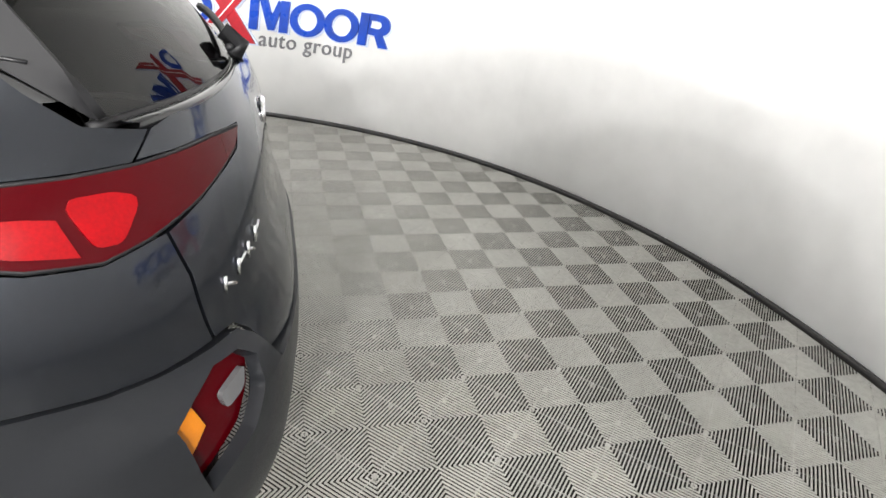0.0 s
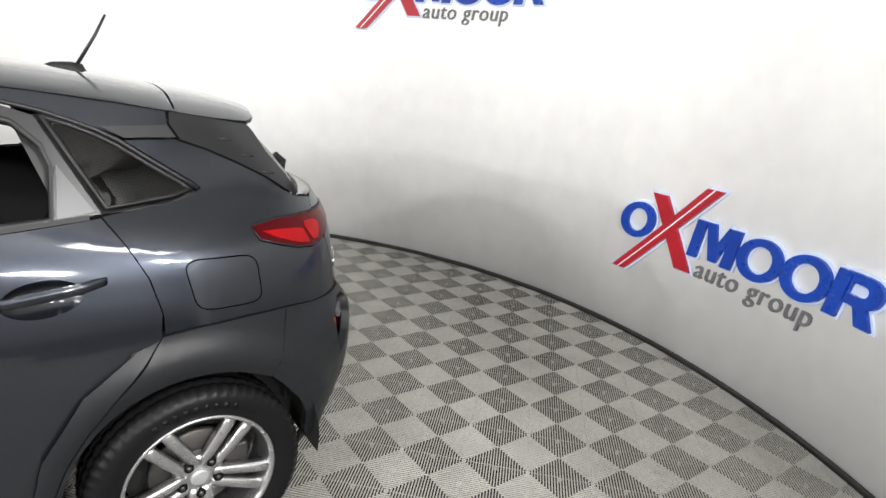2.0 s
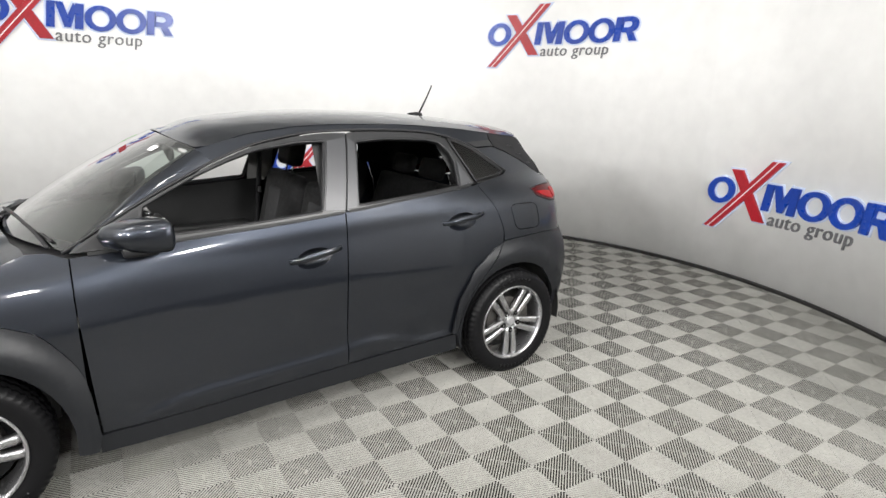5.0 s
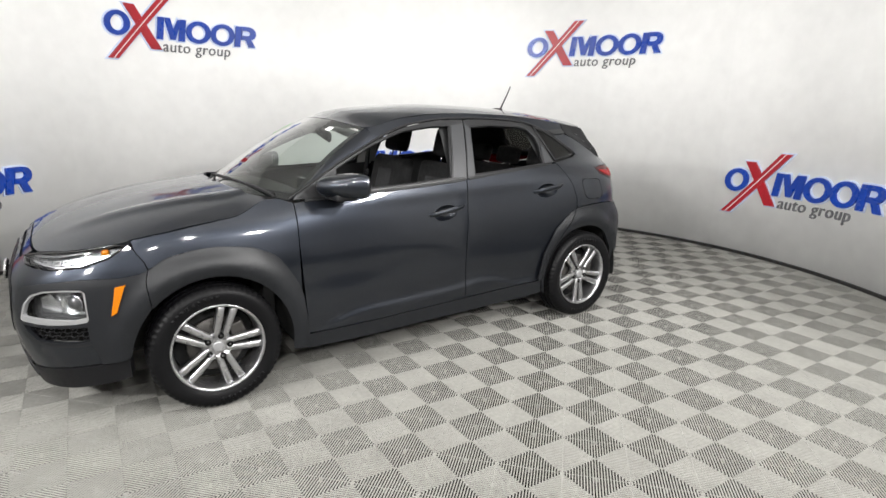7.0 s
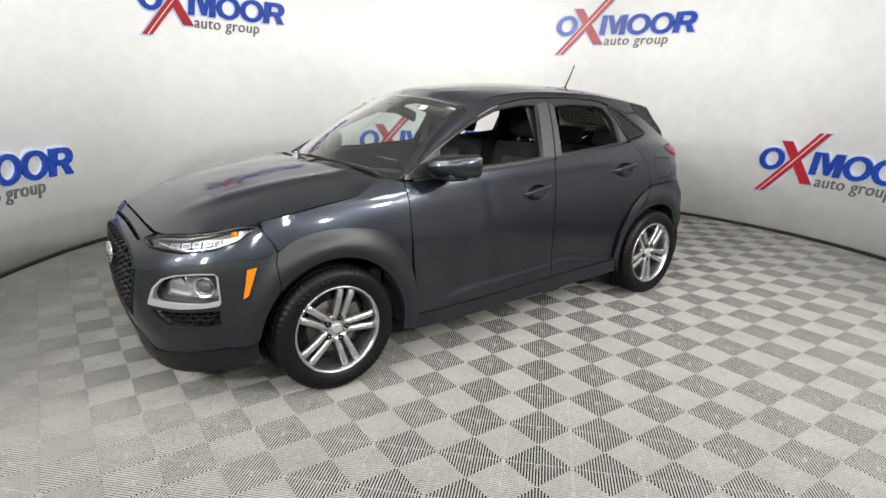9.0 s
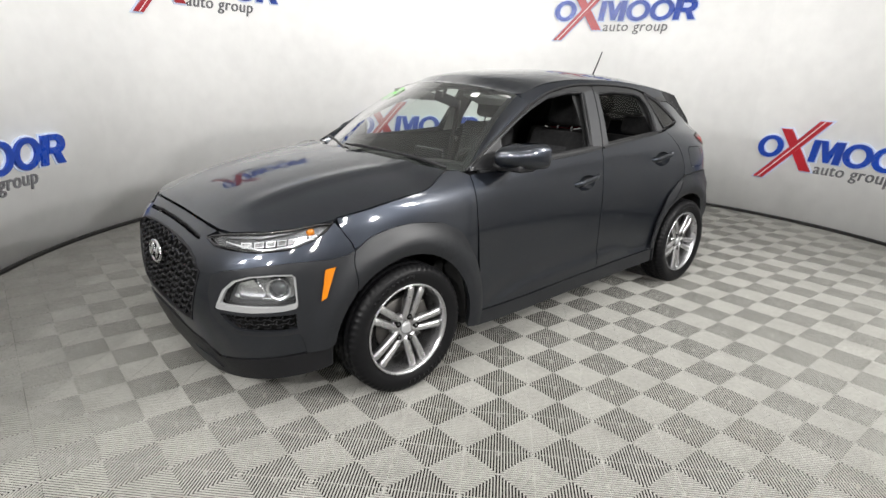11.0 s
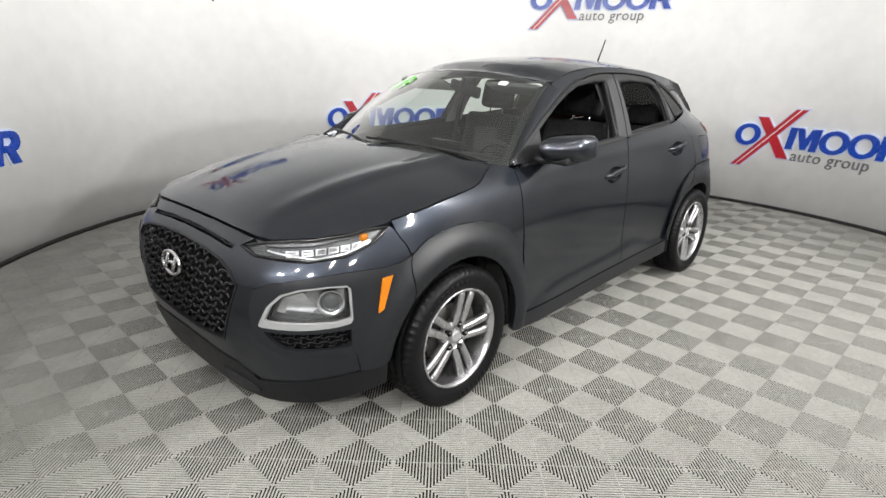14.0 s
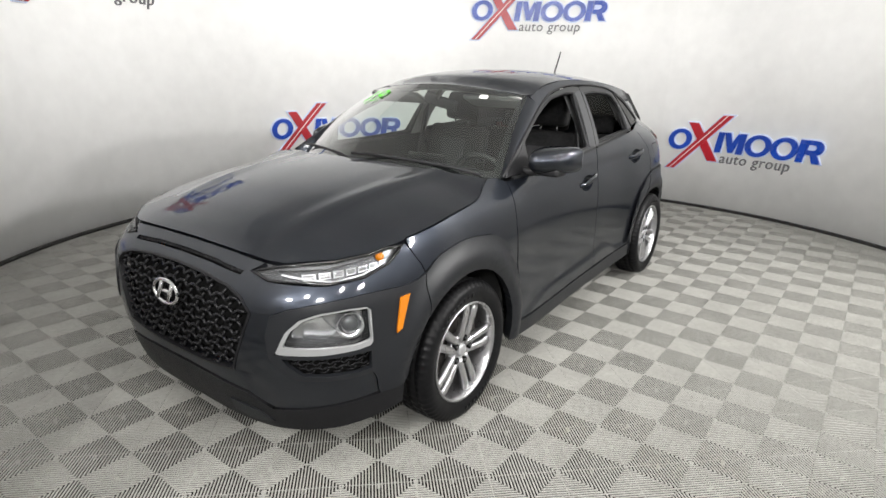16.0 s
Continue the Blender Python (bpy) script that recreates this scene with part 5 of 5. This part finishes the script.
    lathe(bm, [(0.0005, 0.0665), (0.020, 0.066), (0.027, 0.064), (0.030, 0.056), (0.030, 0.05)], 32, Matrix())
    part("centre_cap", sharp(bm), M_SILVER, rim, "plain silver centre cap")
    bm = bmesh.new()
    lathe(bm, [(0.06, 0.010), (0.138, 0.012), (0.142, 0.008), (0.142, -0.008), (0.06, -0.01)], 48, Matrix())
    part("brake_disc", sharp(bm), M_DISC, w, "grey steel brake disc")
    bm = bmesh.new()
    box(bm, -0.16, -0.085, -0.04, 0.03, -0.06, 0.06, 0.01)
    part("brake_caliper", bm, M_DISC, w)
    bm = bmesh.new()
    cyl(bm, 0.20, 0.20, 0.01, pose(0, -0.06, 0, 90), 40)
    part("inner_wheel", bm, M_WELL, w)
    return w


w0 = wheel("black tyre on a silver five twin-spoke alloy rim")
spots_w = ((1.311, 0.775, 20), (-1.311, 0.765, 0), (1.311, -0.775, 0), (-1.311, -0.765, 0))
for k, (x, y, turn) in enumerate(spots_w):
    m = pose(x, y, 0.322, 0, turn, 0 if y > 0 else 180)
    if k == 0:
        w0.matrix_basis = m
    else:
        copy_thing(w0, m)

# ---- underbody and interior ----
# plain black boxes fill the underbody and engine bay to block light
for name, dims in (("floor_pan", (-1.80, 1.85, -0.44, 0.44, 0.23, 0.30)), ("floor_pan", (-0.88, 0.86, -0.74, 0.74, 0.185, 0.33)), ("engine_block", (1.2, 1.75, -0.44, 0.44, 0.305, 0.80)), ("firewall", (0.97, 1.03, -0.70, 0.70, 0.335, 1.0)), ("rear_panel", (-1.80, -1.72, -0.50, 0.50, 0.305, 0.95))):
    bm = bmesh.new()
    box(bm, *dims, 0.01)
    part(name, bm, M_WELL, CAR, "black underbody box, added to block light", smooth=False)
sheet("headliner", [rl + [(x, -y) for x, y in reversed(rl) if abs(y) > 1e-6]], lambda x, y: roof(x, y) - Vector((0, 0, 0.035)), M_HEADLINER, label="pale grey cloth headliner", gap=0.01, flange=0, step=(0.15, 0.15))
bm = bmesh.new()
rows = []
for k in range(17):
    y = -0.72 + 1.44 * k / 16
    hump = 0.03 * math.exp(-((y - 0.36) / 0.2) ** 2)
    rows.append([bm.verts.new((x, y, z)) for x, z in ((1.02, 1.0), (0.86, 1.005), (0.68, 1.0 + hump), (0.56, 0.975 + hump), (0.52, 0.93), (0.54, 0.80), (0.62, 0.60), (0.70, 0.40))])
for a, b in zip(rows, rows[1:]):
    for j in range(7):
        bm.faces.new((a[j], a[j + 1], b[j + 1], b[j]))
dash = part("dashboard", bm, M_INNER, CAR, "dark moulded plastic dashboard")
bm = bmesh.new()
box(bm, 0.50, 0.53, -0.13, 0.13, 0.90, 1.05, 0.008)
part("display", bm, M_GLOSSBLACK, dash, "upright gloss black display")
bm = bmesh.new()
m = pose(0.42, 0.36, 0.90, 0, -65, 0)
tube(bm, [m @ Vector((0.185 * math.cos(t), 0.185 * math.sin(t), 0)) for t in (2 * math.pi * k / 36 for k in range(36))], 0.016, 8, True)
for a in (0, 180, -90):
    tube(bm, [m @ Vector((0.04 * math.sin(radians(a)), 0.04 * math.cos(radians(a)), -0.02)), m @ Vector((0.18 * math.sin(radians(a)), 0.18 * math.cos(radians(a)), 0))], 0.016, 6)
cyl(bm, 0.07, 0.06, 0.05, m @ pose(0, 0, -0.02), 20)
part("steering_wheel", bm, M_INNER, CAR, "dark steering wheel")
bm = bmesh.new()
box(bm, -0.25, 0.55, -0.11, 0.11, 0.33, 0.62, 0.03)
part("centre_console", bm, M_INNER, CAR)
bm = bmesh.new()
box(bm, -0.12, 0.12, -0.015, 0.015, -0.033, 0.033, 0.02, pose(0.375, 0.0, 1.345, 0, 12, 90))
cyl(bm, 0.012, 0.012, 0.07, pose(0.40, 0, 1.39, 0, -30))
part("rear_view_mirror", bm, M_BLACK, CAR, "black rear-view mirror")
for y in (0.36, -0.36):
    bm = bmesh.new()
    box(bm, -0.012, 0.012, -0.19, 0.19, -0.075, 0.075, 0.02, pose(0.33, y, 1.36, 0, 68))
    part("sun_visor", bm, M_HEADLINER, CAR, "pale folded sun visor")


def seat(x, y, wide, lean=-14):
    e = new("front_seat")
    e.parent = CAR
    tagged(e, "dark cloth front seat with headrest")
    bm = bmesh.new()
    box(bm, x - 0.26, x + 0.26, y - wide, y + wide, 0.42, 0.60, 0.06)
    part("cushion", bm, M_CLOTH, e)
    m = pose(x - 0.24, y, 0.55, 0, lean)
    bm = bmesh.new()
    box(bm, -0.07, 0.06, -wide + 0.01, wide - 0.01, 0.0, 0.62, 0.055, m)
    part("backrest", bm, M_CLOTH, e)
    bm = bmesh.new()
    box(bm, -0.075, 0.05, -0.12, 0.12, 0.06, 0.52, 0.03, m @ pose(0.014, 0, 0))
    part("backrest_insert", bm, M_CLOTH2, e, "grey cloth insert")
    for k in (-0.06, 0.06):
        bm = bmesh.new()
        cyl(bm, 0.006, 0.006, 0.12, m @ pose(-0.01, k, 0.65), 8)
        part("headrest_post", bm, M_CHROME, e, "chrome post")
    bm = bmesh.new()
    box(bm, -0.055, 0.05, -0.13, 0.13, 0.66, 0.86, 0.045, m)
    part("headrest", bm, M_CLOTH, e)


seat(0.02, 0.36, 0.25)
seat(0.02, -0.36, 0.25)
rs = new("rear_seat")
rs.parent = CAR
tagged(rs, "dark cloth rear bench with three headrests")
bm = bmesh.new()
box(bm, -1.05, -0.55, -0.66, 0.66, 0.42, 0.60, 0.06)
part("cushion", bm, M_CLOTH, rs)
for y0, y1 in ((-0.66, 0.12), (0.125, 0.66)):
    bm = bmesh.new()
    box(bm, -0.06, 0.06, y0, y1, 0, 0.56, 0.05, pose(-1.06, 0, 0.55, 0, -20))
    part("backrest", bm, M_CLOTH, rs)
for y in (-0.38, 0.0, 0.38):
    bm = bmesh.new()
    box(bm, -0.045, 0.045, y - 0.12, y + 0.12, 0.57, 0.71, 0.04, pose(-1.06, 0, 0.55, 0, -18))
    part("headrest", bm, M_CLOTH, rs)
for sg in (1, -1):
    sheet("pillar_trim", [[(-0.19, 1.06), (-0.21, 1.43), (-0.35, 1.44), (-0.36, 1.06)]], lambda x, z: house(x, z) - Vector((0, 0.055, 0)), M_HEADLINER if sg < 0 else M_INNER, label="moulded inner pillar trim", gap=0, flange=0, sg=sg)
    sheet("pillar_trim", [[(-1.02, 1.15), (-0.93, 1.40), (-1.30, 1.42), (-1.70, 1.18), (-1.3, 1.15)]], lambda x, z: house(x, z) - Vector((0, 0.05, 0)), M_INNER, label="moulded inner pillar trim", gap=0, flange=0, sg=sg)
    bm = bmesh.new()
    tube(bm, [(-0.27, sg * 0.60, 1.30), (-0.26, sg * 0.635, 1.1), (-0.24, sg * 0.68, 0.80), (-0.22, sg * 0.70, 0.45)], 0.018, 6)
    part("seat_belt", bm, M_BLACK, CAR, "black seat belt webbing")
    bm = bmesh.new()
    box(bm, -0.262, -0.232, min(sg * 0.60, sg * 0.62), max(sg * 0.60, sg * 0.62), 0.985, 1.03, 0.004)
    part("buckle", bm, M_CHROME, CAR, "steel belt tongue")

# wipers and stickers on the windshield
for y0, y1 in ((0.66, 0.02), (0.05, -0.60)):
    a, b = screen(y0 / 0.72, 0.02), screen(y1 / 0.70, 0.075)
    bm = bmesh.new()
    tube(bm, bez([a + Vector((0.05, 0, 0.008)), a.lerp(b, 0.35) + Vector((0.035, 0, 0.024)), b + Vector((0.01, 0, 0.02))], 4), 0.008, 6)
    tube(bm, [a.lerp(b, 0.1) + Vector((0.016, 0, 0.014)), a.lerp(b, 0.55) + Vector((0.018, 0, 0.02)), a.lerp(b, 1.1) + Vector((0.012, 0, 0.014))], 0.006, 6)
    part("wiper", bm, M_BLACK, CAR, "black wiper arm and blade")
num = bpy.data.curves.new("numerals", "FONT")
num.body, num.size, num.resolution_u, num.shear = "19", 0.15, 3, 0.12
n_ob = bpy.data.objects.new("numerals", num)
scene.collection.objects.link(n_ob)
bpy.context.view_layer.update()
nm = bpy.data.meshes.new_from_object(n_ob)
bpy.data.objects.remove(n_ob)
bm = bmesh.new()
bm.from_mesh(nm)
bmesh.ops.triangulate(bm, faces=bm.faces)
for v in bm.verts:
    v.co = screen(-0.83 + v.co.x / 0.46, 0.70 + v.co.y / 0.50) + Vector((0.004, 0, 0.006))
bm.faces.layers.int.new("kept")
part("sticker", bm, M_GREEN, CAR, "bright green numerals 19 on the windshield", smooth=False)
for s0, t0, w, h in ((0.60, 0.845, 0.075, 0.055),):
    sheet("sticker", [[(s0, t0), (s0 + w, t0), (s0 + w, t0 + h), (s0, t0 + h)]], screen, M_PAPER, label="small white paper sticker", off=0.004, gap=0, flange=0)


# ---- ribbed floor tiles: each has four squares of diagonal ribs, turned by turns ----
S, NR = 0.2, 23
TX, TY = 0.008, -0.012


def clip_band(c, half, axis):
    """The part of a unit square that lies within half of the diagonal line at c (in diagonal units)."""
    poly = [(0, 0), (1, 0), (1, 1), (0, 1)]

    def val(p):
        return (p[0] + p[1]) if axis else (p[0] - p[1])

    for sgn, lim in ((1, c + half), (-1, -(c - half))):
        out = []
        for i in range(len(poly)):
            a, b = poly[i - 1], poly[i]
            va, vb = sgn * val(a) - lim, sgn * val(b) - lim
            if (va <= 0) != (vb <= 0):
                t = va / (va - vb)
                out.append((a[0] + (b[0] - a[0]) * t, a[1] + (b[1] - a[1]) * t))
            if vb <= 0:
                out.append(b)
        poly = out
    return poly


def rib_square(verts, faces, ox, oy, along):
    """Ribs that run along (1, 1) or (1, -1) over one square, each cut in two by a narrow groove over a low cross bar."""
    ax = 0 if along else 1
    base = -1 if along else 0
    inset = 0.002
    for k in range(NR):
        c = base + 2 * (k + 0.5) / NR
        for side in (0, 1):
            poly = clip_band(c, 0.42 / NR, ax)
            other = 1 - ax
            mid = 1 if other else 0

            def val(p):
                return (p[0] + p[1]) if other else (p[0] - p[1])

            out, g = [], 0.013
            for i in range(len(poly)):
                a, b = poly[i - 1], poly[i]
                va, vb = ((val(a) - mid) if side else (mid - val(a))) - g, ((val(b) - mid) if side else (mid - val(b))) - g
                if (va >= 0) != (vb >= 0):
                    t = va / (va - vb)
                    out.append((a[0] + (b[0] - a[0]) * t, a[1] + (b[1] - a[1]) * t))
                if vb >= 0:
                    out.append(b)
            if len(out) < 3:
                continue
            pts = [(inset + (1 - 2 * inset) * p[0], inset + (1 - 2 * inset) * p[1]) for p in out]
            n0, n = len(verts), len(pts)
            cx, cy = sum(p[0] for p in pts) / n, sum(p[1] for p in pts) / n
            for z, sh in ((0.0, 0.0), (-0.0008, -1.0), (-0.0042, -1.0)):
                for p in pts:
                    e = 0.006 if z == 0.0 else 0.0
                    d = math.hypot(p[0] - cx, p[1] - cy) or 1
                    verts.append((ox + S * (p[0] - e * (p[0] - cx) / d), oy + S * (p[1] - e * (p[1] - cy) / d), z))
            faces.append(tuple(n0 + i for i in range(n)))
            for r in range(2):
                for i in range(n):
                    j = (i + 1) % n
                    faces.append((n0 + r * n + i, n0 + (r + 1) * n + i, n0 + (r + 1) * n + j, n0 + r * n + j))
    n0, w = len(verts), 0.012
    q = ((0, 1), (1, 0)) if along else ((0, 0), (1, 1))
    dx, dy = (w, w) if along else (w, -w)
    for p in ((q[0][0] - dx, q[0][1] - dy), (q[0][0] + dx, q[0][1] + dy), (q[1][0] + dx, q[1][1] + dy), (q[1][0] - dx, q[1][1] - dy)):
        verts.append((ox + S * min(1, max(0, p[0])), oy + S * min(1, max(0, p[1])), -0.0010))
    faces.append((n0, n0 + 1, n0 + 2, n0 + 3))


tv, tf = [], []
for i in (0, 1):
    for j in (0, 1):
        rib_square(tv, tf, (i - 1) * S, (j - 1) * S, (i + j) % 2 == 1)
for px, py in ((-0.5, -0.5), (0.5, -0.5), (-0.5, 0.5), (0.5, 0.5), (0, 0)):  # short feet under the ribs
    n0 = len(tv)
    for z in (-0.0044, -0.0198):
        tv += [(S * px + 0.006 * a, S * py + 0.006 * c, z) for a, c in ((-1, -1), (1, -1), (1, 1), (-1, 1))]
    tf += [(n0 + k, n0 + (k + 1) % 4, n0 + 4 + (k + 1) % 4, n0 + 4 + k) for k in range(4)]
tile_mesh = bpy.data.meshes.new("tile")
tile_mesh.from_pydata(tv, [], tf)
bm = bmesh.new()
bm.from_mesh(tile_mesh)
bmesh.ops.recalc_face_normals(bm, faces=bm.faces)
for f in bm.faces:
    if abs(f.normal.z) > 0.95 and f.normal.z < 0:
        f.normal_flip()
bm.to_mesh(tile_mesh)
bm.free()
tile_mesh.materials.append(M_TILE)
spots = []
for i in range(-12, 17):
    for j in range(-12, 17):
        x, y = TX + 0.4 * i + S, TY + 0.4 * j + S
        d = math.hypot(x - WC.x, y - WC.y)
        if d < WR + 0.27 or (x > -2.3 and y > -0.6 and x < 6.2 and y < 6.2 and math.hypot(x - 2.5, y - 3) < 3.2):
            t = max(0, min(1, (Vector((x, y)) - Vector((-2.2, 1.2))).dot(Vector((5.4, 1.0))) / 30.16))
            spots.append((math.hypot(x + 2.2 - 5.4 * t, y - 1.2 - 1.0 * t), x, y))
spots.sort()
pave = new("floor_tiling")
tagged(pave, "ribbed grey plastic floor tiles in a checker pattern", "floor tiles", kind="structure")
for _, x, y in spots[:300]:
    t = new("tile", tile_mesh)
    t.parent, t.location = pave, (x, y, 0)
av = np.array([v.co[:] for v in tile_mesh.vertices])
polys = [tuple(p.vertices) for p in tile_mesh.polygons]
allv, allf = [], []
for k, (_, x, y) in enumerate(spots[300:]):
    n0 = k * len(av)
    allv.append(av + np.array((x, y, 0)))
    allf += [tuple(i + n0 for i in p) for p in polys]
if allv:
    rest = bpy.data.meshes.new("tiles_beyond")
    rest.from_pydata(np.concatenate(allv).tolist(), [], allf)
    rest.materials.append(M_TILE)
    o = new("tiles_beyond", rest)
    o.parent = pave
    tagged(o, kind="stuff")
